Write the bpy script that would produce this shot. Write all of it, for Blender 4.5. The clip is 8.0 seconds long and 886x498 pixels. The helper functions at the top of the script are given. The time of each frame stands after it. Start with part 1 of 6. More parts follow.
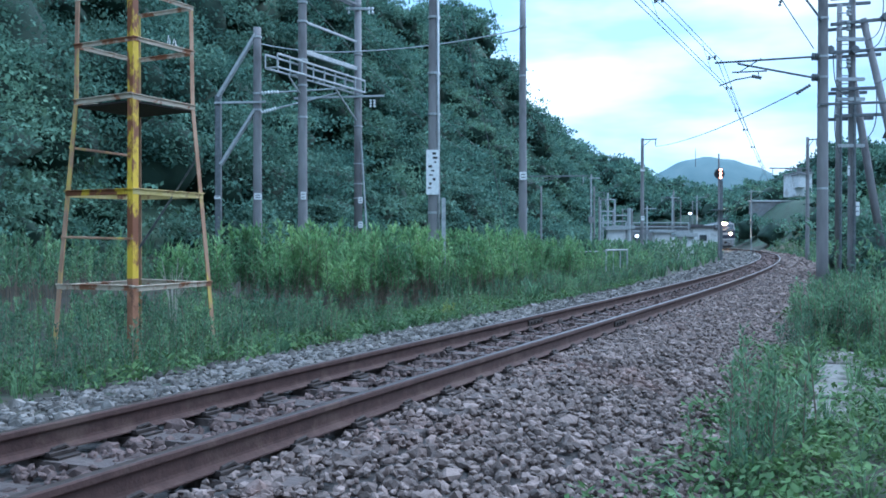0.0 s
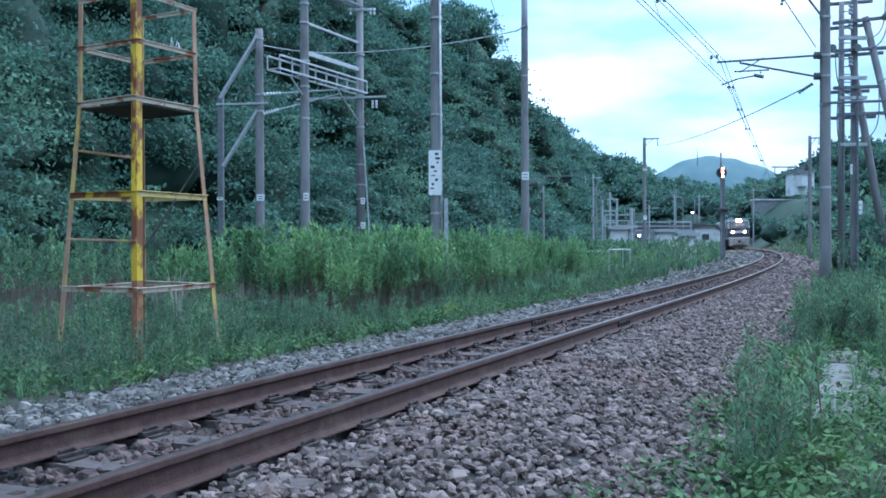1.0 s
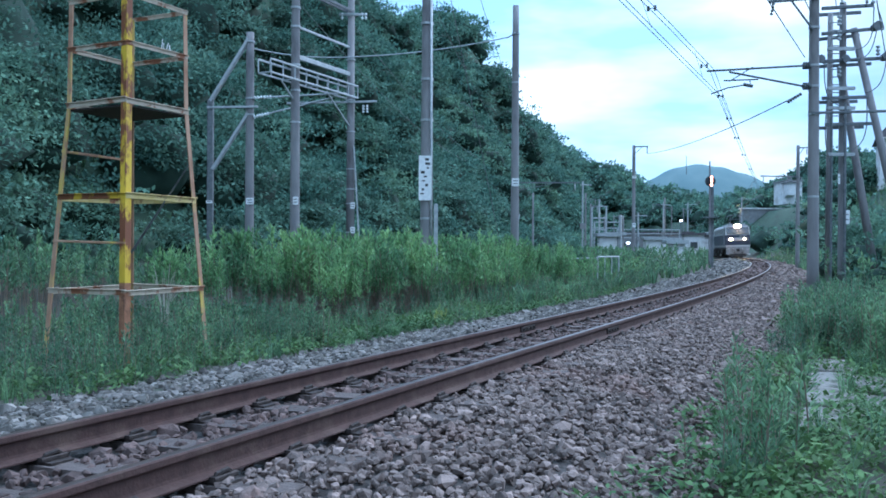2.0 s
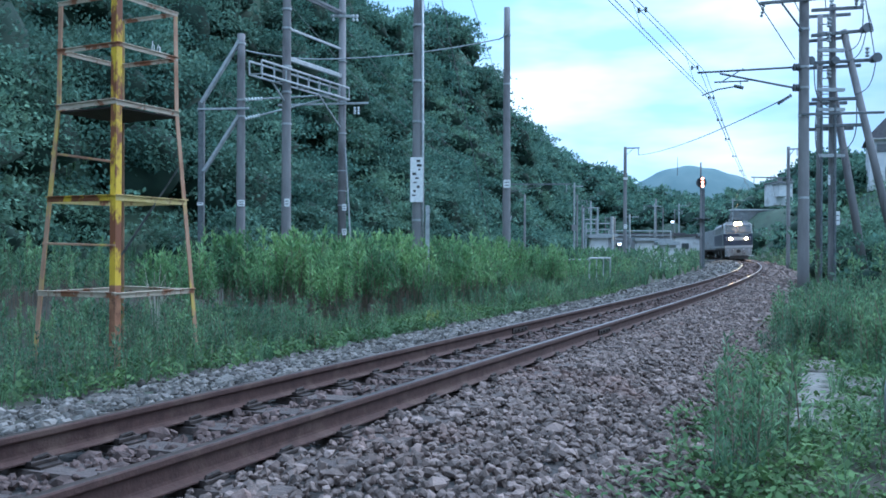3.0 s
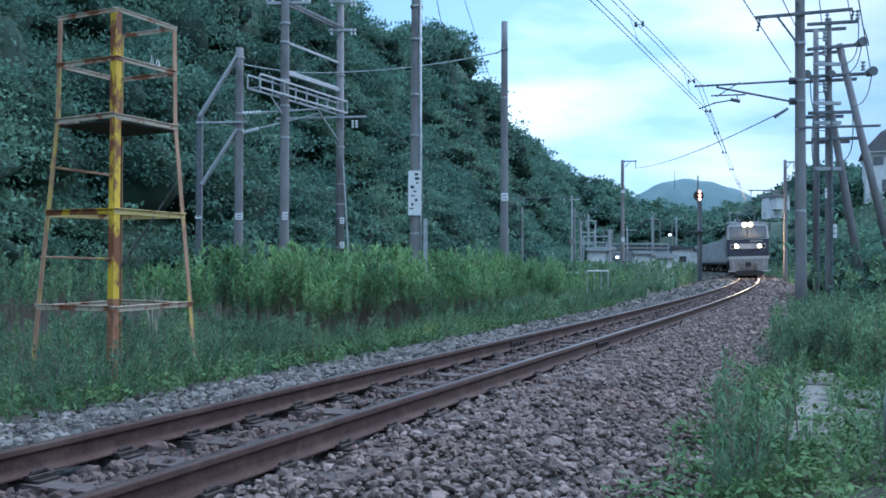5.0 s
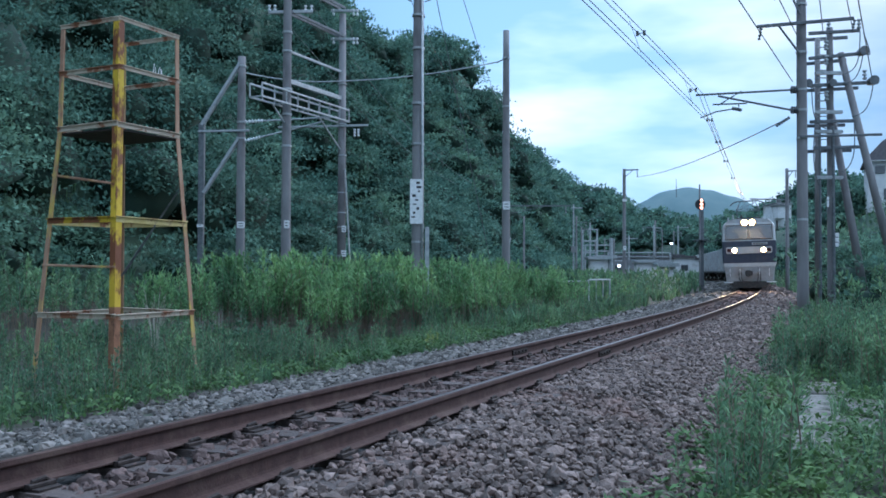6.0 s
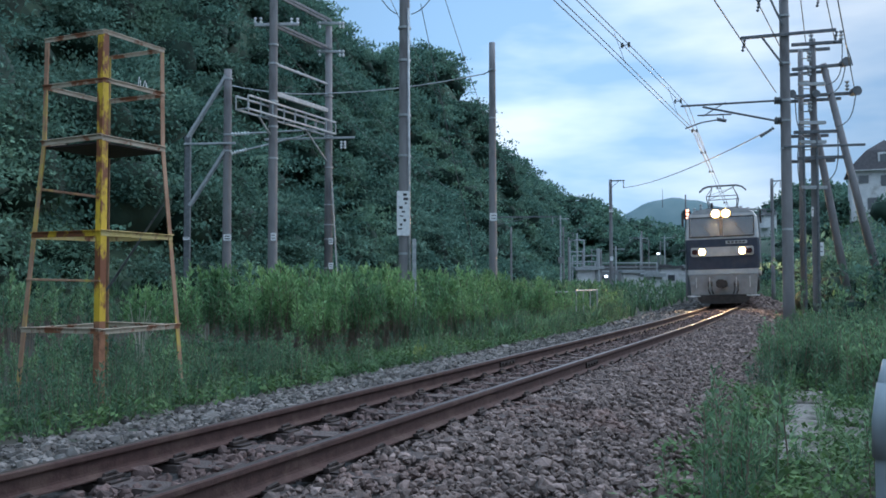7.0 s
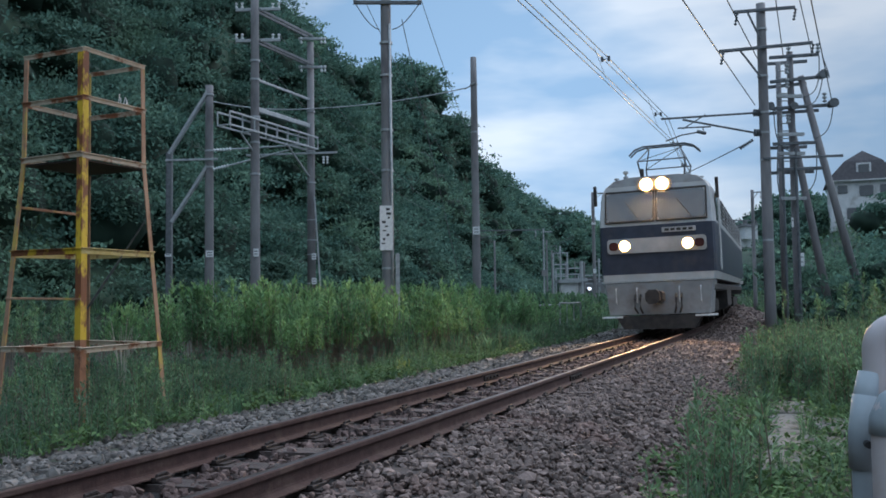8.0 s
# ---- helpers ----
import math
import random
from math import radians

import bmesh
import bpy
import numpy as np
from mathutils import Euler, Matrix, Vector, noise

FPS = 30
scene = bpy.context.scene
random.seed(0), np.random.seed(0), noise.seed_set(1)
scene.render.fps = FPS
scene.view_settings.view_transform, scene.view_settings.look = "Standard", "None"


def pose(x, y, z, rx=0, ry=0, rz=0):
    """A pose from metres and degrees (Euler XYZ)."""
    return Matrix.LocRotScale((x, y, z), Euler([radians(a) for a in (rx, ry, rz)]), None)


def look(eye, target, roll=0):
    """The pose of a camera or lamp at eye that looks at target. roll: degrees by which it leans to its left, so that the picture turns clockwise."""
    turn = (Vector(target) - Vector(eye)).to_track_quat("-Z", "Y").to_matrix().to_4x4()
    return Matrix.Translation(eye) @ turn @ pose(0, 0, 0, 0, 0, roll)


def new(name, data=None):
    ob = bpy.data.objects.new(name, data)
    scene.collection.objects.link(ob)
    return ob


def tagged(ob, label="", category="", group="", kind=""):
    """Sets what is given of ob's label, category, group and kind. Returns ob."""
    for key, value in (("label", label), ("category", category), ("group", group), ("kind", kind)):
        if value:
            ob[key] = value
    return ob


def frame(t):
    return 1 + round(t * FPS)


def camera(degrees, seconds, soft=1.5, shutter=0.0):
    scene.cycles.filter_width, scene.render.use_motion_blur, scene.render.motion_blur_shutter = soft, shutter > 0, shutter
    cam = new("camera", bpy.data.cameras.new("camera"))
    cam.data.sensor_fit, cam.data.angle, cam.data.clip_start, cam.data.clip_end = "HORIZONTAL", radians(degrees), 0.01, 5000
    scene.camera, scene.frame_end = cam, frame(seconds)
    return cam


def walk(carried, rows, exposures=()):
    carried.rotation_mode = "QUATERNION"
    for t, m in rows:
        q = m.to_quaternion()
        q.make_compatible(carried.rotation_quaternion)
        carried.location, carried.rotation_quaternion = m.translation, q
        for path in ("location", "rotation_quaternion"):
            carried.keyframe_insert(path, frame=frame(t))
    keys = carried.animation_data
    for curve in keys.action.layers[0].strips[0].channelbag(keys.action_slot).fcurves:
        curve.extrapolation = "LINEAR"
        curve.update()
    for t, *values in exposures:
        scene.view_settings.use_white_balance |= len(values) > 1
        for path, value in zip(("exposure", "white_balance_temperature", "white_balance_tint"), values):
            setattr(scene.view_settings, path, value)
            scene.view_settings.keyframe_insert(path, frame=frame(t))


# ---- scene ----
cam = camera(53.0, 8.0, soft=1.7)
EYE = 0.95
PATH = [
    (0.0, pose(0.000, -0.000, EYE - 0.000, 90 - 0.450, -0.000, 0.000)),
    (0.5, pose(-0.013, -0.005, EYE + 0.003, 90 - 0.553, 0.235, 0.267)),
    (1.0, pose(-0.019, -0.008, EYE + 0.007, 90 - 0.436, 0.241, 0.131)),
    (2.5, pose(-0.024, -0.001, EYE + 0.002, 90 + 0.013, -0.399, -0.857)),
    (3.0, pose(-0.019, 0.004, EYE + 0.004, 90 + 0.031, -0.197, -1.084)),
    (3.5, pose(-0.016, 0.015, EYE + 0.005, 90 + 0.264, 0.071, -1.181)),
    (4.0, pose(-0.020, 0.009, EYE + 0.004, 90 + 0.279, -0.213, -1.707)),
    (4.5, pose(-0.026, -0.006, EYE + 0.006, 90 + 0.572, -0.118, -1.414)),
    (6.0, pose(-0.027, 0.001, EYE + 0.004, 90 + 1.425, -0.200, -1.130)),
    (6.5, pose(-0.018, 0.009, EYE + 0.008, 90 + 1.833, 0.018, -1.424)),
    (7.0, pose(-0.018, 0.004, EYE + 0.010, 90 + 2.162, 0.152, -1.926)),
    (7.5, pose(-0.012, 0.006, EYE + 0.014, 90 + 2.657, 0.457, -2.594)),
    (8.0, pose(-0.009, -0.004, EYE + 0.015, 90 + 3.051, 0.772, -2.953)),
]
EXPOSURES = [(0.0, 0.84, 5150, 10), (2.5, 0.74, 5160, 10), (4.5, 0.60, 5220, 11), (6.0, 0.36, 5400, 12), (7.0, 0.12, 5700, 13), (8.0, -0.14, 6000, 15)]
walk(cam, PATH, EXPOSURES)

# ---- world and light ----
def make_world():
    world = bpy.data.worlds.new("dusk_sky")
    scene.world = world
    world.use_nodes = True
    nt = world.node_tree
    nt.nodes.clear()
    nd, ln = nt.nodes.new, nt.links.new
    out, bg = nd("ShaderNodeOutputWorld"), nd("ShaderNodeBackground")
    sky = nd("ShaderNodeTexSky")
    sky.sky_type, sky.sun_disc = "NISHITA", False
    sky.sun_elevation, sky.sun_rotation = radians(42), radians(50)
    sky.air_density, sky.dust_density, sky.ozone_density = 1.2, 2.0, 1.5
    dim = nd("ShaderNodeVectorMath"); dim.operation = "SCALE"
    dim.inputs["Scale"].default_value = 0.09
    ln(sky.outputs[0], dim.inputs[0])
    tc = nd("ShaderNodeTexCoord")
    mp = nd("ShaderNodeMapping"); mp.inputs["Scale"].default_value = (1.6, 1.6, 5.5)
    ln(tc.outputs["Generated"], mp.inputs[0])
    n1 = nd("ShaderNodeTexNoise"); n1.inputs["Scale"].default_value = 1.7
    n1.inputs["Detail"].default_value, n1.inputs["Roughness"].default_value = 5, 0.5
    ln(mp.outputs[0], n1.inputs["Vector"])
    ramp = nd("ShaderNodeValToRGB")
    e = ramp.color_ramp.elements
    e[0].position, e[0].color = 0.40, (0.34, 0.56, 0.78, 1)
    e[1].position, e[1].color = 0.60, (0.84, 0.95, 1.0, 1)
    ln(n1.outputs["Fac"], ramp.inputs[0])
    # the cloud deck glows where the sun has gone down
    dot = nd("ShaderNodeVectorMath"); dot.operation = "DOT_PRODUCT"
    dot.inputs[1].default_value = Vector((0.125, 0.98, 0.15)).normalized()
    nrm = nd("ShaderNodeVectorMath"); nrm.operation = "NORMALIZE"
    ln(tc.outputs["Generated"], nrm.inputs[0])
    ln(nrm.outputs[0], dot.inputs[0])
    mr = nd("ShaderNodeMapRange")
    for k, v in (("From Min", 0.94), ("From Max", 1.0), ("To Min", 1.0), ("To Max", 1.5)):
        mr.inputs[k].default_value = v
    ln(dot.outputs["Value"], mr.inputs[0])
    glow = nd("ShaderNodeVectorMath"); glow.operation = "SCALE"
    ln(ramp.outputs[0], glow.inputs[0])
    ln(mr.outputs[0], glow.inputs["Scale"])
    # an overcast sky is brightest overhead
    sep = nd("ShaderNodeSeparateXYZ")
    ln(nrm.outputs[0], sep.inputs[0])
    zen = nd("ShaderNodeMapRange"); zen.interpolation_type = "SMOOTHSTEP"
    for k, v in (("From Min", 0.30), ("From Max", 0.95), ("To Min", 1.0), ("To Max", 2.9)):
        zen.inputs[k].default_value = v
    ln(sep.outputs["Z"], zen.inputs[0])
    up = nd("ShaderNodeVectorMath"); up.operation = "SCALE"
    ln(glow.outputs[0], up.inputs[0])
    ln(zen.outputs[0], up.inputs["Scale"])
    glow = up
    mix = nd("ShaderNodeMix"); mix.data_type = "RGBA"
    mix.inputs["Factor"].default_value = 0.85
    ln(dim.outputs[0], mix.inputs["A"])
    ln(glow.outputs[0], mix.inputs["B"])
    ln(mix.outputs["Result"], bg.inputs[0])
    bg.inputs[1].default_value = 0.80
    ln(bg.outputs[0], out.inputs[0])


make_world()
sun_data = bpy.data.lights.new("sun", "SUN")
sun_data.energy, sun_data.angle, sun_data.color = 1.35, radians(40), (1.0, 0.97, 0.94)
sun = new("sun", sun_data)
sun.matrix_world = look((0, 0, 50), (-28.5, -23.9, 16.5))


# ---- materials ----
def material(name, cols, scale=6.0, rough=0.8, metal=0.0, bump=0.3, bump_scale=None, detail=6, rand=0.0,
             island=0.0, stain=None, stain_scale=1.0, stain_at=(0.52, 0.62), stretch=(1, 1, 1), emit=0.0, trans=0.0, spec=0.4):
    """Two-scale procedural surface: cols blends by noise; stain adds a second, larger pattern of wear."""
    m = bpy.data.materials.new(name)
    m.use_nodes = True
    nt = m.node_tree
    b = nt.nodes["Principled BSDF"]
    nd, ln = nt.nodes.new, nt.links.new
    tc = nd("ShaderNodeTexCoord")
    mp = nd("ShaderNodeMapping"); mp.inputs["Scale"].default_value = stretch
    ln(tc.outputs["Object"], mp.inputs[0])
    n = nd("ShaderNodeTexNoise")
    n.inputs["Scale"].default_value, n.inputs["Detail"].default_value = scale, detail
    ln(mp.outputs[0], n.inputs["Vector"])
    r = nd("ShaderNodeValToRGB")
    el = r.color_ramp.elements
    while len(el) < len(cols):
        el.new(0.5)
    for i, c in enumerate(cols):
        el[i].position = 0.3 + 0.4 * i / max(1, len(cols) - 1)
        el[i].color = (*c, 1)
    ln(n.outputs["Fac"], r.inputs[0])
    col = r.outputs[0]
    if stain:
        n2 = nd("ShaderNodeTexNoise")
        n2.inputs["Scale"].default_value, n2.inputs["Detail"].default_value = stain_scale, 7
        n2.inputs["Roughness"].default_value = 0.65
        ln(mp.outputs[0], n2.inputs["Vector"])
        mr = nd("ShaderNodeMapRange")
        mr.inputs["From Min"].default_value, mr.inputs["From Max"].default_value = stain_at
        ln(n2.outputs["Fac"], mr.inputs[0])
        mx = nd("ShaderNodeMix"); mx.data_type = "RGBA"
        ln(mr.outputs[0], mx.inputs["Factor"])
        ln(col, mx.inputs["A"])
        mx.inputs["B"].default_value = (*stain, 1)
        col = mx.outputs["Result"]
    if rand or island:
        if island:
            src = nd("ShaderNodeNewGeometry").outputs["Random Per Island"]
        else:
            src = nd("ShaderNodeObjectInfo").outputs["Random"]
        k = rand or island
        mr = nd("ShaderNodeMapRange")
        mr.inputs["To Min"].default_value, mr.inputs["To Max"].default_value = 1 - k, 1 + k
        ln(src, mr.inputs[0])
        sc = nd("ShaderNodeVectorMath"); sc.operation = "SCALE"
        ln(col, sc.inputs[0])
        ln(mr.outputs[0], sc.inputs["Scale"])
        col = sc.outputs[0]
    ln(col, b.inputs["Base Color"])
    b.inputs["Roughness"].default_value, b.inputs["Metallic"].default_value = rough, metal
    b.inputs["Specular IOR Level"].default_value = spec
    if trans:
        b.inputs["Transmission Weight"].default_value = 0
        b.inputs["Subsurface Weight"].default_value = 0
        tl = nd("ShaderNodeBsdfTranslucent")
        ln(col, tl.inputs[0])
        ms = nd("ShaderNodeMixShader"); ms.inputs[0].default_value = trans
        ln(b.outputs[0], ms.inputs[1]); ln(tl.outputs[0], ms.inputs[2])
        ln(ms.outputs[0], nt.nodes["Material Output"].inputs[0])
    if bump:
        bn = nd("ShaderNodeTexNoise")
        bn.inputs["Scale"].default_value, bn.inputs["Detail"].default_value = bump_scale or scale * 4, 5
        ln(mp.outputs[0], bn.inputs["Vector"])
        bp = nd("ShaderNodeBump"); bp.inputs["Strength"].default_value = bump
        bp.inputs["Distance"].default_value = 0.02
        ln(bn.outputs["Fac"], bp.inputs["Height"])
        ln(bp.outputs[0], b.inputs["Normal"])
    if emit:
        b.inputs["Emission Color"].default_value = (*cols[-1], 1)
        b.inputs["Emission Strength"].default_value = emit
    return m


M_SOIL = material("soil", [(0.03, 0.028, 0.02), (0.055, 0.05, 0.036)], 1.2, 0.95, bump=0.6, stain=(0.026, 0.045, 0.024), stain_scale=0.9)
M_UNDER = material("ivy_undergrowth", [(0.018, 0.04, 0.026), (0.045, 0.085, 0.05)], 1.6, 0.95, bump=1.0, bump_scale=3, stain=(0.02, 0.032, 0.02), stain_scale=0.6)
M_BALLAST = material("ballast_stone", [(0.10, 0.074, 0.064), (0.222, 0.166, 0.146)], 9, 0.9, island=0.46, bump=0.5, bump_scale=60, stain=(0.16, 0.105, 0.09), stain_scale=0.7)
M_BALLAST_PALE = material("pale_ballast_stone", [(0.075, 0.066, 0.058), (0.175, 0.158, 0.144)], 9, 0.9, island=0.6, bump=0.5, bump_scale=60, stain=(0.16, 0.14, 0.13), stain_scale=0.9)
M_BALLAST_RUST = material("rusty_ballast_stone", [(0.062, 0.041, 0.036), (0.135, 0.090, 0.080)], 9, 0.92, island=0.5, bump=0.5, bump_scale=60)
# much darker than the stones, painting the shade in the gaps between them
M_BED_SHADE = material("ballast_bed", [(0.02, 0.017, 0.016), (0.07, 0.06, 0.055)], 26, 0.95, bump=1.0, bump_scale=30)
M_RAIL = material("rusty_rail", [(0.048, 0.025, 0.021), (0.078, 0.041, 0.035)], 14, 0.85, 0.05, bump=0.25, stain=(0.09, 0.055, 0.044), stain_scale=3)
M_RAILTOP = material("worn_rail_head", [(0.06, 0.04, 0.035), (0.105, 0.075, 0.067)], 18, 0.38, 0.5, bump=0.05, stretch=(1, 1, 1))
M_SLEEPER = material("sleeper_wood", [(0.06, 0.045, 0.04), (0.115, 0.088, 0.08)], 12, 0.85, rand=0.2, bump=0.4, stretch=(1, 6, 1), stain=(0.06, 0.045, 0.04), stain_scale=4)
M_CLIP = material("dark_iron", [(0.02, 0.016, 0.015), (0.06, 0.045, 0.04)], 20, 0.7, 0.4)
M_YELLOW = material("rusting_yellow_paint", [(0.50, 0.32, 0.02), (0.62, 0.42, 0.03)], 5, 0.6, bump=0.3, stain=(0.17, 0.06, 0.025), stain_scale=4.6, stain_at=(0.46, 0.53), stretch=(1, 1, 0.45))
M_RUST = material("rusted_paint", [(0.28, 0.15, 0.09), (0.42, 0.27, 0.18)], 7, 0.8, bump=0.4, stain=(0.48, 0.35, 0.08), stain_scale=2.6, stain_at=(0.54, 0.64), stretch=(1, 1, 0.45))
M_BARPALE = material("chalky_rusting_bar", [(0.42, 0.34, 0.25), (0.58, 0.50, 0.40)], 8, 0.8, bump=0.4, stain=(0.24, 0.10, 0.05), stain_scale=4, stain_at=(0.5, 0.58))
M_BARYELLOW = material("faded_yellow_bar", [(0.50, 0.38, 0.12), (0.62, 0.50, 0.24)], 8, 0.75, bump=0.4, stain=(0.22, 0.09, 0.04), stain_scale=4, stain_at=(0.52, 0.6))
M_FOOT = material("deep_rust", [(0.17, 0.075, 0.04), (0.30, 0.14, 0.075)], 9, 0.85, bump=0.5, stain=(0.09, 0.045, 0.03), stain_scale=5)
M_DECK = material("dark_rusty_plate", [(0.018, 0.014, 0.013), (0.035, 0.025, 0.022)], 8, 0.85)
M_CONCRETE = material("concrete_pole", [(0.17, 0.163, 0.168), (0.25, 0.242, 0.245)], 5, 0.85, bump=0.3, stain=(0.13, 0.12, 0.125), stain_scale=1.2, stretch=(1, 1, 0.25))
M_STEEL = material("galvanised_steel", [(0.30, 0.32, 0.33), (0.44, 0.46, 0.47)], 9, 0.55, 0.35, bump=0.15)
M_STEELDARK = material("dull_steel", [(0.10, 0.11, 0.12), (0.18, 0.19, 0.20)], 9, 0.65, 0.3, bump=0.15)
M_PORCELAIN = material("white_porcelain", [(0.62, 0.64, 0.66), (0.74, 0.75, 0.76)], 9, 0.3, bump=0.05)
M_WIRE = material("weathered_wire", [(0.10, 0.11, 0.115), (0.17, 0.18, 0.185)], 9, 0.6, 0.3, bump=0)
M_WHITE = material("white_plate", [(0.62, 0.63, 0.64), (0.78, 0.78, 0.78)], 12, 0.55, bump=0.1, stain=(0.35, 0.33, 0.31), stain_scale=7, stain_at=(0.58, 0.7))
M_BLACKMARK = material("dark_marking", [(0.03, 0.03, 0.035), (0.05, 0.05, 0.05)], 9, 0.6, bump=0)
M_LEAF = material("wood_leaf", [(0.045, 0.10, 0.082), (0.095, 0.175, 0.137), (0.165, 0.26, 0.195)], 0.42, 0.9, island=0.4, bump=0, trans=0.35, spec=0.05, stain=(0.17, 0.275, 0.18), stain_scale=0.11, stain_at=(0.50, 0.68))
# near-black green that paints the shade inside the crowns
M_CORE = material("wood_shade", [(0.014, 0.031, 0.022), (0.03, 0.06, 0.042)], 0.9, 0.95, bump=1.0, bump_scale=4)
M_WEED = material("weed_leaf", [(0.05, 0.105, 0.07), (0.11, 0.195, 0.11), (0.20, 0.32, 0.15)], 1.1, 0.7, island=0.5, bump=0, trans=0.4, spec=0.25)
M_TALL = material("plume_leaf", [(0.088, 0.175, 0.09), (0.155, 0.28, 0.125), (0.24, 0.38, 0.16)], 0.9, 0.7, island=0.42, bump=0, trans=0.4, spec=0.25)
M_WEEDLOW = material("low_weed_leaf", [(0.06, 0.12, 0.05), (0.12, 0.20, 0.07)], 0.8, 0.7, island=0.45, bump=0, trans=0.3, spec=0.25)
M_SEEDLING = material("yellow_seedling", [(0.22, 0.28, 0.07), (0.34, 0.38, 0.10)], 3, 0.7, island=0.2, bump=0, trans=0.3)
M_STEM = material("weed_stem", [(0.14, 0.11, 0.085), (0.24, 0.18, 0.14)], 3, 0.8, island=0.3, bump=0)
M_STRAW = material("dry_straw", [(0.30, 0.28, 0.23), (0.44, 0.41, 0.35)], 8, 0.85, bump=0.3)
M_SLAB = material("old_concrete", [(0.15, 0.14, 0.125), (0.235, 0.215, 0.195)], 9, 0.9, bump=0.7, bump_scale=45, stain=(0.06, 0.065, 0.045), stain_scale=4.5, stain_at=(0.49, 0.62))
M_PIPE = material("pale_painted_pipe", [(0.42, 0.38, 0.39), (0.52, 0.47, 0.47)], 10, 0.45, bump=0.06, stain=(0.42, 0.30, 0.25), stain_scale=5, stain_at=(0.55, 0.72))
M_PIPEBLUE = material("blue_grey_bracket", [(0.26, 0.30, 0.33), (0.34, 0.38, 0.41)], 10, 0.5, bump=0.06, stain=(0.18, 0.2, 0.22), stain_scale=6, stain_at=(0.6, 0.7))
M_TBLUE = material("loco_blue", [(0.032, 0.038, 0.06), (0.05, 0.056, 0.08)], 4, 0.4, bump=0.03, stain=(0.09, 0.08, 0.08), stain_scale=1.5, stain_at=(0.55, 0.75))
M_TWHITE = material("loco_pale", [(0.38, 0.38, 0.38), (0.48, 0.475, 0.47)], 4, 0.4, bump=0.03, stain=(0.36, 0.32, 0.29), stain_scale=1.2, stain_at=(0.5, 0.75))
M_TGREY = material("loco_grey", [(0.22, 0.22, 0.225), (0.30, 0.30, 0.30)], 4, 0.5, bump=0.05, stain=(0.16, 0.12, 0.10), stain_scale=1.5, stain_at=(0.5, 0.75))
M_TDARK = material("underframe_dark", [(0.03, 0.028, 0.027), (0.065, 0.055, 0.05)], 6, 0.8, bump=0.3)
M_GLASS = material("cab_glass", [(0.05, 0.055, 0.06), (0.07, 0.075, 0.08)], 2, 0.08, bump=0, spec=1.0)
M_LAMP = material("lit_headlamp", [(1.0, 0.60, 0.24), (1.0, 0.62, 0.26)], 2, 0.3, bump=0, emit=3500.0)
# emission added to the reflector discs imitates the halo round each headlamp
M_LAMPHALO = material("reflector_halo", [(1.0, 0.50, 0.14), (1.0, 0.52, 0.15)], 2, 0.3, bump=0, emit=40.0)
M_REDGLASS = material("dark_red_lens", [(0.05, 0.02, 0.02), (0.07, 0.025, 0.025)], 2, 0.2, bump=0)
M_SIGLAMP = material("lit_signal_lamp", [(1.0, 0.36, 0.20), (1.0, 0.38, 0.22)], 2, 0.3, bump=0, emit=5.0)
M_CONT = material("container_grey", [(0.34, 0.36, 0.38), (0.44, 0.45, 0.46)], 3, 0.55, bump=0.1, stain=(0.26, 0.22, 0.20), stain_scale=1.2)
M_CONTWHITE = material("container_white", [(0.46, 0.47, 0.48), (0.56, 0.57, 0.57)], 3, 0.55, bump=0.1, stain=(0.13, 0.10, 0.09), stain_scale=1.2)
M_ROOF = material("dark_roof_tile", [(0.06, 0.055, 0.06), (0.10, 0.09, 0.095)], 4, 0.7, bump=0.4)
M_WALLWHITE = material("white_render", [(0.55, 0.56, 0.57), (0.68, 0.68, 0.68)], 2, 0.85, bump=0.1, stain=(0.42, 0.41, 0.40), stain_scale=0.6)
M_WALLGREY = material("grey_wall", [(0.17, 0.18, 0.19), (0.26, 0.26, 0.265)], 2, 0.85, bump=0.1, stain=(0.2, 0.19, 0.18), stain_scale=0.8)
# blue-grey of the distance haze is mixed into the forest colour
M_FARHILL = material("far_forest_haze", [(0.12, 0.175, 0.185), (0.16, 0.215, 0.22)], 0.02, 1.0, bump=0, spec=0.0)


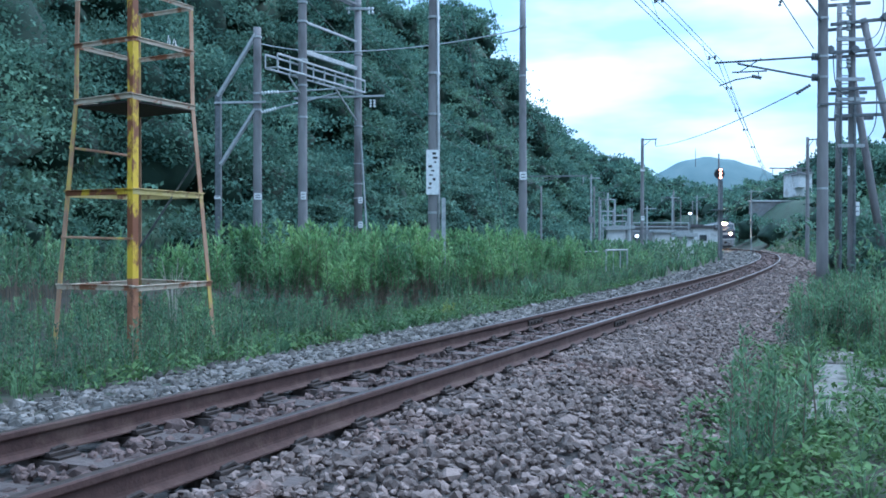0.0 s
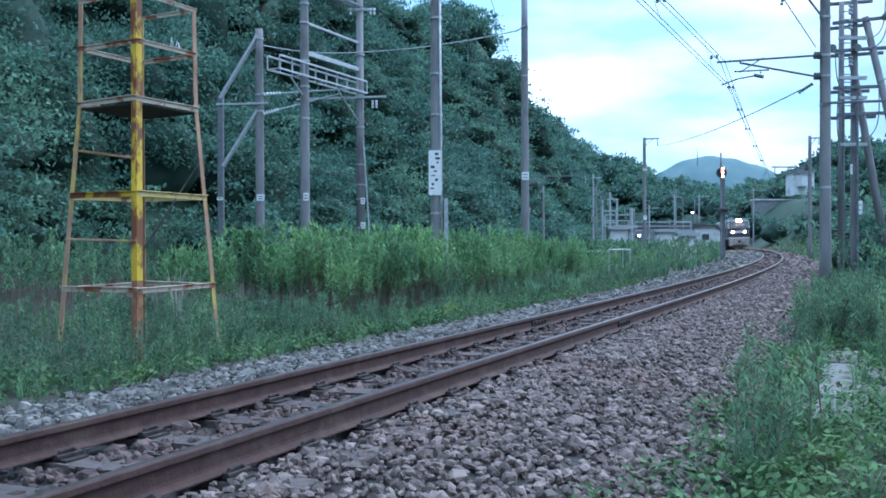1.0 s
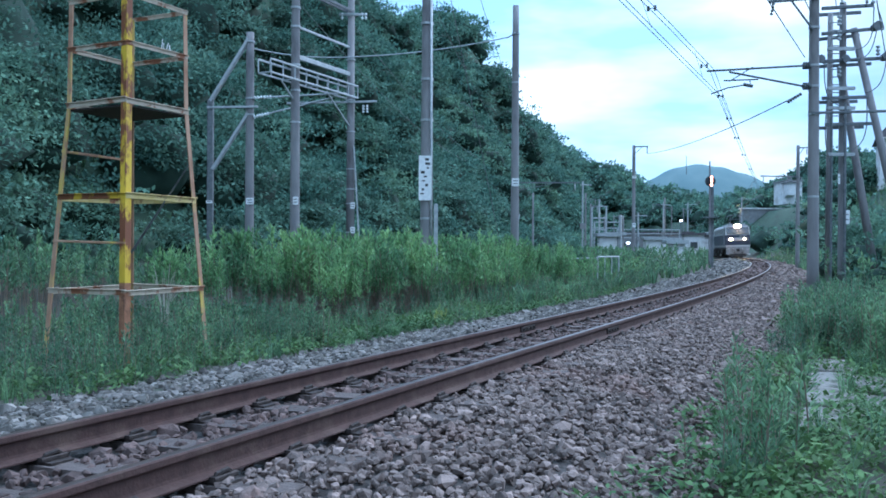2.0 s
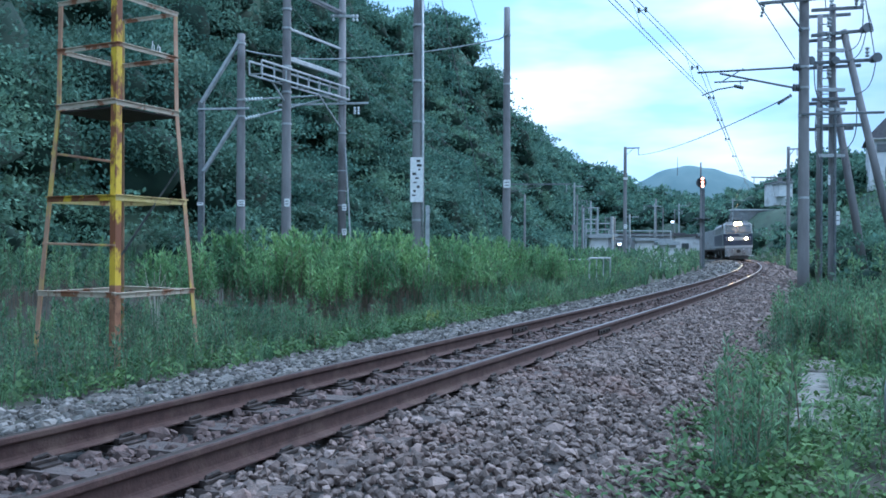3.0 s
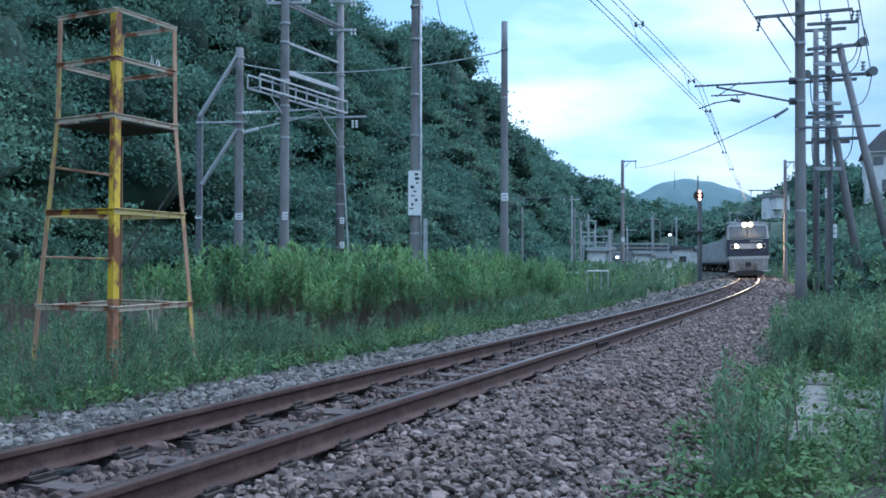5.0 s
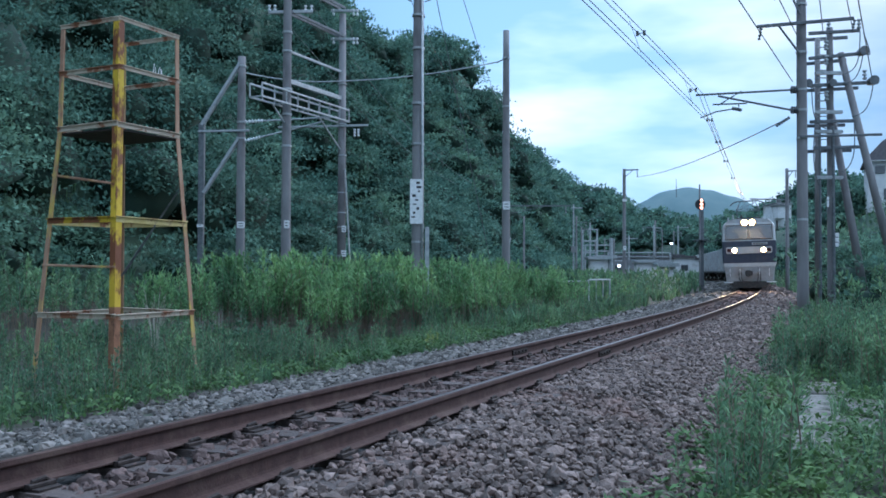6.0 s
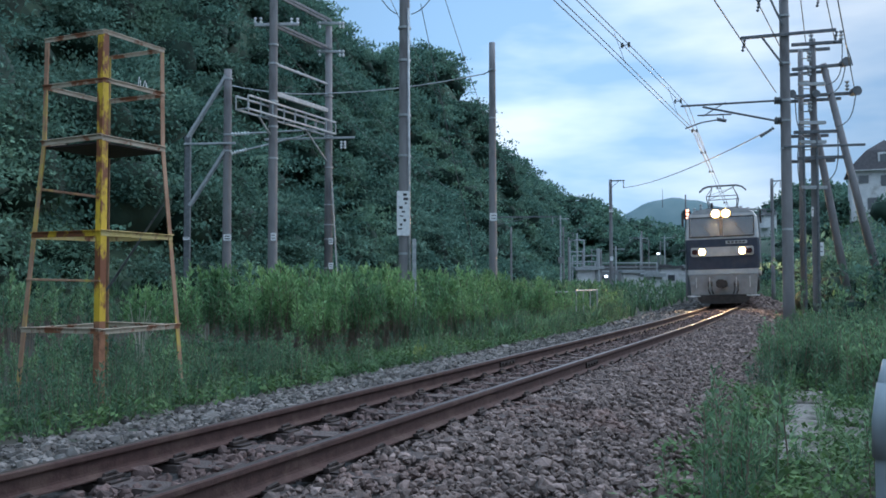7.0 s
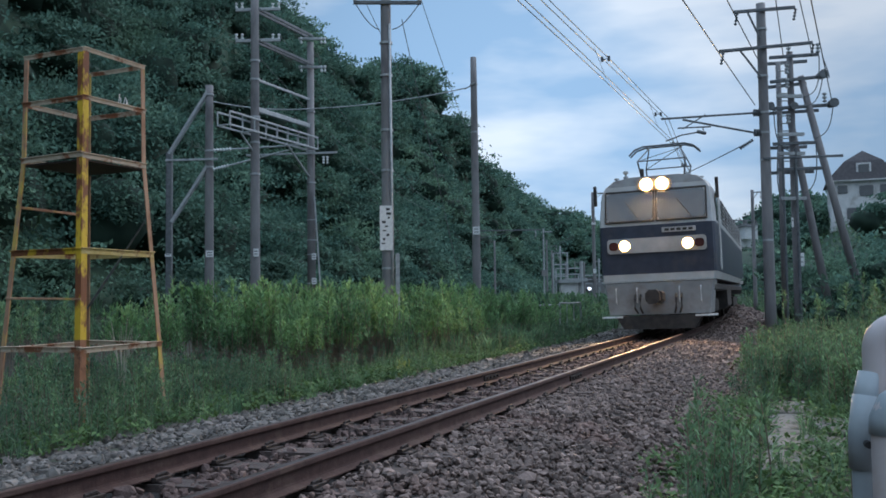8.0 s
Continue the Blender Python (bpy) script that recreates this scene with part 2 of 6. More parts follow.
# ---- building helpers ----
class Build:
    """Collects vertices and faces of one mesh."""

    def __init__(self):
        self.v, self.f = [], []

    def add(self, vs, fs):
        n = len(self.v)
        self.v += [tuple(p) for p in vs]
        self.f += [tuple(n + i for i in f) for f in fs]
        return self

    def beam(self, p, q, w, h, up=(0, 0, 1), ch=0.12):
        """A bar of w x h from p to q with chamfered long edges."""
        p, q = Vector(p), Vector(q)
        d = (q - p).normalized()
        u = Vector(up)
        if abs(d.dot(u)) > 0.98:
            u = Vector((1, 0, 0))
        r = d.cross(u).normalized()
        u = r.cross(d)
        c = ch * min(w, h)
        a, b = w / 2, h / 2
        ring = [(-a + c, -b), (a - c, -b), (a, -b + c), (a, b - c), (a - c, b), (-a + c, b), (-a, b - c), (-a, -b + c)]
        vs = [e + r * x + u * y for e in (p, q) for x, y in ring]
        fs = [(i, (i + 1) % 8, 8 + (i + 1) % 8, 8 + i) for i in range(8)] + [tuple(range(7, -1, -1)), tuple(range(8, 16))]
        return self.add(vs, fs)

    def box(self, x0, y0, z0, x1, y1, z1, ch=0.08):
        return self.beam(((x0 + x1) / 2, y0, (z0 + z1) / 2), ((x0 + x1) / 2, y1, (z0 + z1) / 2), x1 - x0, z1 - z0, ch=ch)

    def tube(self, pts, r, n=8, caps=True):
        """A tube along pts with radius r (a number, or one per point)."""
        pts = [Vector(p) for p in pts]
        rs = r if isinstance(r, (list, tuple)) else [r] * len(pts)
        ref = None
        vs = []
        for i, p in enumerate(pts):
            d = (pts[min(i + 1, len(pts) - 1)] - pts[max(i - 1, 0)]).normalized()
            if ref is None:
                ref = Vector((0, 0, 1)) if abs(d.z) < 0.9 else Vector((1, 0, 0))
            a = d.cross(ref).normalized()
            b = d.cross(a).normalized()
            for k in range(n):
                t = 2 * math.pi * k / n
                vs.append(p + (a * math.cos(t) + b * math.sin(t)) * rs[i])
        fs = []
        for i in range(len(pts) - 1):
            for k in range(n):
                fs.append((i * n + k, i * n + (k + 1) % n, (i + 1) * n + (k + 1) % n, (i + 1) * n + k))
        if caps:
            fs += [tuple(range(n - 1, -1, -1)), tuple((len(pts) - 1) * n + k for k in range(n))]
        return self.add(vs, fs)

    def prism(self, outline, y0, y1):
        """An outline of (x, z) drawn out along y."""
        n = len(outline)
        vs = [(x, y, z) for y in (y0, y1) for x, z in outline]
        fs = [(i, (i + 1) % n, n + (i + 1) % n, n + i) for i in range(n)] + [tuple(range(n - 1, -1, -1)), tuple(range(n, 2 * n))]
        return self.add(vs, fs)

    def mesh(self, name, mat, smooth=False):
        me = bpy.data.meshes.new(name)
        me.from_pydata(self.v, [], self.f)
        me.materials.append(mat)
        bm = bmesh.new()
        bm.from_mesh(me)
        bmesh.ops.recalc_face_normals(bm, faces=bm.faces)
        bm.to_mesh(me)
        bm.free()
        if smooth:
            me.shade_smooth()
        else:
            me.shade_flat()
        return me


def part(name, b, mat, parent, label="", smooth=False):
    me = b if isinstance(b, bpy.types.Mesh) else b.mesh(name, mat, smooth)
    ob = new(name, me)
    ob.parent = parent
    return tagged(ob, label) if label else ob


def thing(name, m, label, category, group="", kind=""):
    ob = new(name)
    ob.empty_display_size = 0.2
    ob.matrix_world = m
    return tagged(ob, label, category, group, kind)


def quads_mesh(name, quads, mat, mat_index=None, mats=None):
    """One mesh from an (n, 4, 3) array of quads."""
    n = len(quads)
    me = bpy.data.meshes.new(name)
    me.vertices.add(4 * n)
    me.vertices.foreach_set("co", np.ascontiguousarray(quads, dtype=np.float32).ravel())
    me.loops.add(4 * n)
    me.loops.foreach_set("vertex_index", np.arange(4 * n, dtype=np.int32))
    me.polygons.add(n)
    me.polygons.foreach_set("loop_start", np.arange(0, 4 * n, 4, dtype=np.int32))
    me.polygons.foreach_set("loop_total", np.full(n, 4, dtype=np.int32))
    for mm in (mats or [mat]):
        me.materials.append(mm)
    if mat_index is not None:
        me.polygons.foreach_set("material_index", np.asarray(mat_index, dtype=np.int32))
    me.update(calc_edges=True)
    me.validate()
    return me


def tris_mesh(name, verts, tris, mat):
    me = bpy.data.meshes.new(name)
    n = len(tris)
    me.vertices.add(len(verts))
    me.vertices.foreach_set("co", np.ascontiguousarray(verts, dtype=np.float32).ravel())
    me.loops.add(3 * n)
    me.loops.foreach_set("vertex_index", np.ascontiguousarray(tris, dtype=np.int32).ravel())
    me.polygons.add(n)
    me.polygons.foreach_set("loop_start", np.arange(0, 3 * n, 3, dtype=np.int32))
    me.polygons.foreach_set("loop_total", np.full(n, 3, dtype=np.int32))
    me.materials.append(mat)
    me.update(calc_edges=True)
    me.shade_flat()
    return me


rng = np.random.default_rng(7)


def unit(v):
    return v / np.maximum(1e-9, np.linalg.norm(v, axis=-1, keepdims=True))


# ---- the line of the track ----
DS = 0.25
S0, S1 = -30.0, 300.0
BANK = 1.5


def track_heading(s):
    return 25.5 - 0.117 * np.clip(s - 5.0, 0, 230)


def lay_track():
    fwd = np.arange(0, S1 + DS, DS)
    back = np.arange(0, -S0 + DS, DS)
    h = np.radians(track_heading(fwd))
    fx = 0.77 + np.concatenate([[0], np.cumsum(np.sin(h[:-1]) * DS)])
    fy = 9.50 + np.concatenate([[0], np.cumsum(np.cos(h[:-1]) * DS)])
    h0 = radians(25.5)
    bx, by = 0.77 - back * math.sin(h0), 9.50 - back * math.cos(h0)
    return (np.concatenate([-back[:0:-1], fwd]), np.concatenate([bx[:0:-1], fx]), np.concatenate([by[:0:-1], fy]))


TS, TX, TY = lay_track()


def on_track(s, o=0.0, z=0.0):
    """The place s metres along the line, o metres to its right and z above the rail heads, with the cant."""
    s = np.asarray(s, float)
    h = np.radians(track_heading(s))
    x, y = np.interp(s, TS, TX), np.interp(s, TS, TY)
    return np.stack([x + o * np.cos(h), y - o * np.sin(h), z + 0 * x], axis=-1)


def offset_of(x, y):
    """How far to the right of the line a place lies, and how far along it."""
    x, y = np.asarray(x, float), np.asarray(y, float)
    shape = x.shape
    x, y = x.ravel(), y.ravel()
    o, s = np.empty_like(x), np.empty_like(x)
    px, py, ps = TX[::4], TY[::4], TS[::4]
    for i in range(0, len(x), 4000):
        d = (x[i:i + 4000, None] - px) ** 2 + (y[i:i + 4000, None] - py) ** 2
        k = d.argmin(1)
        h = np.radians(track_heading(ps[k]))
        dx, dy = x[i:i + 4000] - px[k], y[i:i + 4000] - py[k]
        o[i:i + 4000] = dx * np.cos(h) - dy * np.sin(h)
        s[i:i + 4000] = ps[k] + dx * np.sin(h) + dy * np.cos(h)
    return o.reshape(shape), s.reshape(shape)


# ---- the shape of the ground ----
HILL_DIR = radians(14)
HILL_N = (-math.cos(HILL_DIR), math.sin(HILL_DIR))


def smooth(a, b, x):
    t = np.clip((x - a) / (b - a), 0, 1)
    return t * t * (3 - 2 * t)


def hill_axes(x, y):
    """Depth into the hill from its foot, and distance along the foot."""
    u = x * HILL_N[0] + y * HILL_N[1] - 13.5
    v = x * math.sin(HILL_DIR) + y * math.cos(HILL_DIR)
    return u, v


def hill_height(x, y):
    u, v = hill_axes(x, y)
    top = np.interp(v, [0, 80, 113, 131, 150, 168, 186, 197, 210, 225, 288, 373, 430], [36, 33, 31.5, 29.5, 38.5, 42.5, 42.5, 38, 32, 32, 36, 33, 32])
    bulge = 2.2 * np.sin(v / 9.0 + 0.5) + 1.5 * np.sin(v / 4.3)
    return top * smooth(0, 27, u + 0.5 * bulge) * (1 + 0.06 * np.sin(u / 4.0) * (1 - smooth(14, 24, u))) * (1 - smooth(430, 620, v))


def ground_z(x, y):
    o, s = offset_of(x, y)
    left = -0.30 - 0.15 * smooth(1.9, 3.4, -o) + 0.10 * smooth(6, 14, -o)
    right = -0.30 - 0.13 * smooth(1.2, 2.6, o) + 0.35 * smooth(3.5, 7, o) * smooth(6, 14, y) + 8.5 * smooth(5.5, 17, o) * smooth(20, 95, y)
    z = np.where(o < 0, left, right)
    z = z + 0.05 * np.sin(x * 1.3) * np.sin(y * 1.1) * smooth(2.6, 4.5, np.abs(o))
    far = 25 * np.exp(-((x - 56) / 50.0) ** 2 - ((y - 390) / 60.0) ** 2) + 21 * np.exp(-((x - 144) / 30.0) ** 2 - ((y - 300) / 60.0) ** 2)
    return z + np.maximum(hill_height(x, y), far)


# ---- ground and track bed ----
def make_ground():
    xs = np.concatenate([[-1500, -700, -350, -200], np.arange(-150, 150.1, 3.0), [200, 350, 700, 1500]])
    xs = np.unique(np.concatenate([xs, np.arange(-16, 28, 0.8)]))
    ys = np.unique(np.concatenate([[-600, -200, -80, -40], np.arange(-20, 60, 0.8), np.arange(60, 320, 4.0), np.arange(320, 700, 20), [900, 1300, 2500]]))
    X, Y = np.meshgrid(xs, ys)
    Zg = ground_z(X, Y)
    V = np.stack([X, Y, Zg], -1).reshape(-1, 3)
    w = len(xs)
    i, j = np.meshgrid(np.arange(len(ys) - 1), np.arange(w - 1), indexing="ij")
    a = (i * w + j).ravel()
    tris = np.concatenate([np.stack([a, a + 1, a + w + 1], 1), np.stack([a, a + w + 1, a + w], 1)])
    me = tris_mesh("ground", V, tris, M_SOIL)
    me.materials.append(M_UNDER)
    me.polygons.foreach_set("material_index", (V[tris][..., 2].mean(1) > 0.5).astype(np.int32))
    me.shade_smooth()
    tagged(new("ground", me), "dark weedy soil sloping from the ballast to the bank", "ground", kind="structure")


def bed_z(o):
    """The top of the ballast across the line."""
    return np.interp(o, [-3.6, -3.0, -1.5, -0.75, -0.5, -0.35, 0.35, 0.5, 0.75, 1.5, 2.2, 2.9],
                     [-0.47, -0.40, -0.22, -0.175, -0.19, -0.185, -0.185, -0.19, -0.175, -0.22, -0.36, -0.47])


def cant_lift(o):
    return np.sin(radians(BANK)) * np.clip(o, -0.9, 0.9)


def make_bed():
    ss = np.arange(-14, 280, 0.7)
    oo = np.array([-3.6, -3.0, -2.2, -1.5, -0.75, -0.5, 0, 0.5, 0.75, 1.5, 2.2, 2.9])
    V = np.concatenate([on_track(ss, o, bed_z(o) + cant_lift(o) - 0.035) for o in oo]).reshape(len(oo), len(ss), 3)
    n = len(ss)
    i, j = np.meshgrid(np.arange(len(oo) - 1), np.arange(n - 1), indexing="ij")
    a = (i * n + j).ravel()
    tris = np.concatenate([np.stack([a, a + 1, a + n + 1], 1), np.stack([a, a + n + 1, a + n], 1)])
    me = tris_mesh("ballast_bed", V.reshape(-1, 3), tris, M_BED_SHADE)
    return tagged(new("ballast_bed", me), "bed of grey crushed stone under the rusty track, gaps coloured dark as shade", "track bed", kind="structure")


def blocks():
    """The corners and faces from which a stone is broken: twenty faces, or twelve for the far ones."""
    g = (1 + 5 ** 0.5) / 2
    v = np.array([(-1, g, 0), (1, g, 0), (-1, -g, 0), (1, -g, 0), (0, -1, g), (0, 1, g), (0, -1, -g), (0, 1, -g), (g, 0, -1), (g, 0, 1), (-g, 0, -1), (-g, 0, 1)]) / g * 0.83
    f = np.array([(0, 11, 5), (0, 5, 1), (0, 1, 7), (0, 7, 10), (0, 10, 11), (1, 5, 9), (5, 11, 4), (11, 10, 2), (10, 7, 6), (7, 1, 8),
                  (3, 9, 4), (3, 4, 2), (3, 2, 6), (3, 6, 8), (3, 8, 9), (4, 9, 5), (2, 4, 11), (6, 2, 10), (8, 6, 7), (9, 8, 1)])
    bv = np.array([(x, y, z) for x in (-1, 1) for y in (-1, 1) for z in (-1, 1)], float) * 0.72
    bf = np.array([(0, 1, 3), (0, 3, 2), (4, 6, 7), (4, 7, 5), (0, 4, 5), (0, 5, 1), (2, 3, 7), (2, 7, 6), (0, 2, 6), (0, 6, 4), (1, 5, 7), (1, 7, 3)])
    return (v, f), (bv, bf)


FINE_STONE, COARSE_STONE = blocks()


def stones(places, sizes, shape=FINE_STONE):
    """Angular broken stones at the places, as vertices and triangles."""
    n = len(places)
    sv, sf = shape
    k = len(sv)
    v = sv[None] + rng.uniform(-0.30, 0.30, (n, k, 3))
    q = unit(rng.normal(size=(n, 4)))
    w, x, y, z = q.T
    R = np.stack([1 - 2 * (y * y + z * z), 2 * (x * y - z * w), 2 * (x * z + y * w), 2 * (x * y + z * w), 1 - 2 * (x * x + z * z), 2 * (y * z - x * w),
                  2 * (x * z - y * w), 2 * (y * z + x * w), 1 - 2 * (x * x + y * y)], -1).reshape(n, 3, 3)
    v = v * rng.uniform(0.6, 1.2, (n, 1, 3))
    v = np.einsum("nij,nkj->nki", R, v) * sizes[:, None, None] * 0.5
    v[..., 2] *= 0.85
    v = v + places[:, None, :]
    f = sf[None] + (np.arange(n) * k)[:, None, None]
    return v.reshape(-1, 3), f.reshape(-1, 3)


def ballast_zone(name, label, mat, o0, o1, s_from, s_to, per_m2, size, parent, lift=0.0, shape=FINE_STONE):
    """Loose stones over a strip of the bed, thinning and coarsening with s; per_m2 and size at both ends."""
    out = []
    ss = np.arange(s_from, s_to, 1.0)
    for s in ss:
        k = (s - s_from) / max(1, s_to - s_from)
        n = int((per_m2[0] * (1 - k) + per_m2[1] * k) * (o1 - o0))
        o = rng.uniform(o0, o1, n)
        p = on_track(s + rng.uniform(0, 1, n), o, bed_z(o) + cant_lift(o) + rng.uniform(-0.026, 0.018, n) + lift)
        out.append((p, (size[0] * (1 - k) + size[1] * k) * rng.lognormal(0, 0.33, n)))
    P = np.concatenate([a for a, _ in out])
    Z = np.concatenate([b for _, b in out])
    v, f = stones(P, Z, shape)
    ob = new(name, tris_mesh(name, v, f, mat))
    ob.parent = parent
    return tagged(ob, label, kind="stuff")


def make_ballast(bed):
    # near shoulder, picked stones first
    base = [tris_mesh("ballast_stone", *stones(np.zeros((1, 3)), np.array([1.0])), M_BALLAST) for _ in range(9)]
    for i in range(290):
        o = random.uniform(0.85, 2.35)
        s = random.uniform(-8.0, -0.5)
        p = on_track(s, o, float(bed_z(o)) + 0.012)
        ob = new("stone", random.choice(base))
        ob.parent = bed
        k = random.uniform(0.045, 0.075)
        ob.matrix_basis = pose(*p, random.uniform(-20, 20), random.uniform(-20, 20), random.uniform(0, 360)) @ Matrix.Scale(k, 4)
    pink, rusty, pale = "grey-pink crushed stone", "rust-stained crushed stone between the rails", "pale crushed stone"
    far = dict(shape=COARSE_STONE)
    ballast_zone("loose_stones", pink, M_BALLAST, 0.66, 2.7, -8, 6, (540, 460), (0.048, 0.053), bed)
    ballast_zone("loose_stones", pink, M_BALLAST, 0.66, 2.7, 6, 18, (430, 330), (0.054, 0.061), bed, **far)
    ballast_zone("loose_stones", pink, M_BALLAST, 0.66, 2.7, 18, 100, (130, 14), (0.115, 0.26), bed, **far)
    ballast_zone("loose_stones", rusty, M_BALLAST_RUST, -0.49, 0.49, -8, 6, (300, 280), (0.059, 0.062), bed, -0.012)
    ballast_zone("loose_stones", rusty, M_BALLAST_RUST, -0.49, 0.49, 6, 18, (260, 240), (0.062, 0.064), bed, -0.012, **far)
    ballast_zone("loose_stones", rusty, M_BALLAST_RUST, -0.49, 0.49, 18, 80, (90, 20), (0.11, 0.2), bed, **far)
    ballast_zone("loose_stones", pale, M_BALLAST_PALE, -3.3, -0.66, -8, 5, (330, 290), (0.064, 0.068), bed)
    ballast_zone("loose_stones", pale, M_BALLAST_PALE, -3.3, -0.66, 5, 18, (280, 240), (0.068, 0.072), bed, **far)
    ballast_zone("loose_stones", pale, M_BALLAST_PALE, -3.3, -0.66, 18, 100, (80, 12), (0.13, 0.26), bed, **far)
    ballast_zone("loose_stones", "grey crushed stone behind the viewpoint", M_BALLAST, -3.0, 2.7, -14, -8, (90, 90), (0.085, 0.085), bed, **far)


def make_rail(name, o, label):
    """A flat-bottomed rail of 50 kg section, head up at o metres from the middle of the line."""
    prof = [(-0.0635, -0.153), (0.0635, -0.153), (0.0635, -0.145), (0.012, -0.128), (0.0075, -0.115), (0.0075, -0.052),
            (0.030, -0.040), (0.0325, -0.034), (0.0325, -0.010), (0.026, -0.002), (0.012, 0.0), (-0.012, 0.0), (-0.026, -0.002),
            (-0.0325, -0.010), (-0.0325, -0.034), (-0.030, -0.040), (-0.0075, -0.052), (-0.0075, -0.115), (-0.012, -0.128), (-0.0635, -0.145)]
    ss = np.concatenate([np.arange(-14, 40, 0.5), np.arange(40, 290, 1.5)])
    rail = thing(name, Matrix(), label, "rail", "rails of the track")
    k = len(prof)
    lift = float(cant_lift(o))
    cb, sb = math.cos(radians(BANK)), math.sin(radians(BANK))
    rings = np.stack([on_track(ss, o + x * cb - z * sb, lift + z * cb + x * sb) for x, z in prof], 1)
    V = rings.reshape(-1, 3)
    body, head = Build(), Build()
    body.v = [tuple(p) for p in V]
    head.v = [tuple(p) for p in V]
    for i in range(len(ss) - 1):
        for j in range(k):
            q = (i * k + j, i * k + (j + 1) % k, (i + 1) * k + (j + 1) % k, (i + 1) * k + j)
            (head if 9 <= j <= 11 else body).f.append(q)
    part("rail_body", body, M_RAIL, rail)
    part("rail_head", head, M_RAILTOP, rail, "worn shiny running surface")
    # fishplates at the joints
    for s in (2.2, 27.2, 52.2):
        for side in (-1, 1):
            h = float(track_heading(s))
            m = pose(*on_track(s, o + side * 0.016, lift - 0.085), 0, -BANK, -h)
            b = Build().box(-0.011, -0.28, -0.032, 0.011, 0.28, 0.032, 0.2)
            for y in (-0.2, -0.07, 0.07, 0.2):
                b.tube([(0, y, 0), (side * 0.03, y, 0)], 0.016, 6)
            ob = part("fishplate", b, M_CLIP, rail, "dark bolted joint plate")
            ob.matrix_basis = m
    return rail


def make_sleepers():
    b = Build().box(-1.05, -0.105, -0.14, 1.05, 0.105, 0.0, 0.06)
    body = b.mesh("sleeper", M_SLEEPER)
    plate = Build().box(-0.16, -0.075, 0.0, 0.16, 0.075, 0.014, 0.1).mesh("tie_plate", M_CLIP)
    cl = Build()
    cl.tube([(0, -0.06, 0.005), (0, -0.05, 0.035), (0, 0.03, 0.042), (0, 0.06, 0.02)], 0.013, 6)
    cl.box(-0.022, -0.085, 0.0, 0.022, 0.085, 0.026, 0.2)
    clip = cl.mesh("spring_clip", M_CLIP)
    for s in np.arange(-10.4, 62, 0.61):
        h = float(track_heading(s))
        p = on_track(s, 0.0, -0.174 + random.uniform(-0.008, 0.003))
        t = thing("sleeper", pose(*p, random.uniform(-0.4, 0.4), -BANK, -h + random.uniform(-0.8, 0.8)),
                  "rust-stained timber sleeper bedded in crushed stone", "sleeper", "sleepers under the rails")
        part("beam", body, M_SLEEPER, t)
        if s < 32:
            for o in (-0.566, 0.566):
                ob = part("tie_plate", plate, M_CLIP, t, "dark iron tie plate")
                ob.location = (o, 0, 0.0)
                for side in (-1, 1):
                    c = part("spring_clip", clip, M_CLIP, t, "dark iron clip")
                    c.location = (o + side * 0.085, 0, 0.012)


# ---- plants ----
def leaves(centres, dirs, normals, length, width):
    """Leaf quads: a diamond from stalk to tip, with its widest part near the middle."""
    side = unit(np.cross(dirs, normals))
    l, w = np.asarray(length)[:, None], np.asarray(width)[:, None]
    a = centres
    b = centres + dirs * l * 0.45 + side * w * 0.5 + normals * w * 0.12
    c = centres + dirs * l
    d = centres + dirs * l * 0.45 - side * w * 0.5 + normals * w * 0.12
    return np.stack([a, b, c, d], 1)


def weed_proto(height, n, leaf, width, bare=0.35, spread=0.05, top=1.0):
    """A tall upright weed: thin stem, narrow leaves all round, denser towards the tip."""
    lean = rng.normal(0, 0.07, 2)
    k = bare + (1 - bare) * rng.beta(1.6 * top, 1.0, n)
    z = k * height
    base = np.stack([lean[0] * z * k + 0 * z, lean[1] * z * k, z], -1)
    a = rng.uniform(0, 2 * math.pi, n)
    el = rng.uniform(0.35, 1.1, n) + 0.25 * (k > 0.85)
    d = np.stack([np.cos(a) * np.cos(el), np.sin(a) * np.cos(el), np.sin(el)], -1)
    nrm = unit(np.cross(d, np.stack([-np.sin(a), np.cos(a), 0 * a], -1)) + rng.normal(0, 0.25, (n, 3)))
    ln = leaf * rng.uniform(0.6, 1.2, n) * (1.15 - 0.55 * k)
    q = leaves(base + d * spread * rng.uniform(0, 1, (n, 1)), d, nrm, ln, width * rng.uniform(0.7, 1.3, n))
    st = []
    for i in range(3):
        z0, z1 = height * i / 3, height * (i + 1) / 3
        p0 = np.array([lean[0] * z0 * z0 / height, lean[1] * z0 * z0 / height, z0])
        p1 = np.array([lean[0] * z1 * z1 / height, lean[1] * z1 * z1 / height, z1])
        for t in (0.0, 1.57):
            w = np.array([math.cos(t), math.sin(t), 0]) * 0.005
            st.append([p0 - w, p0 + w, p1 + w * 0.7, p1 - w * 0.7])
    return np.concatenate([q, np.array(st)]), np.concatenate([np.zeros(n, int), np.ones(len(st), int)])


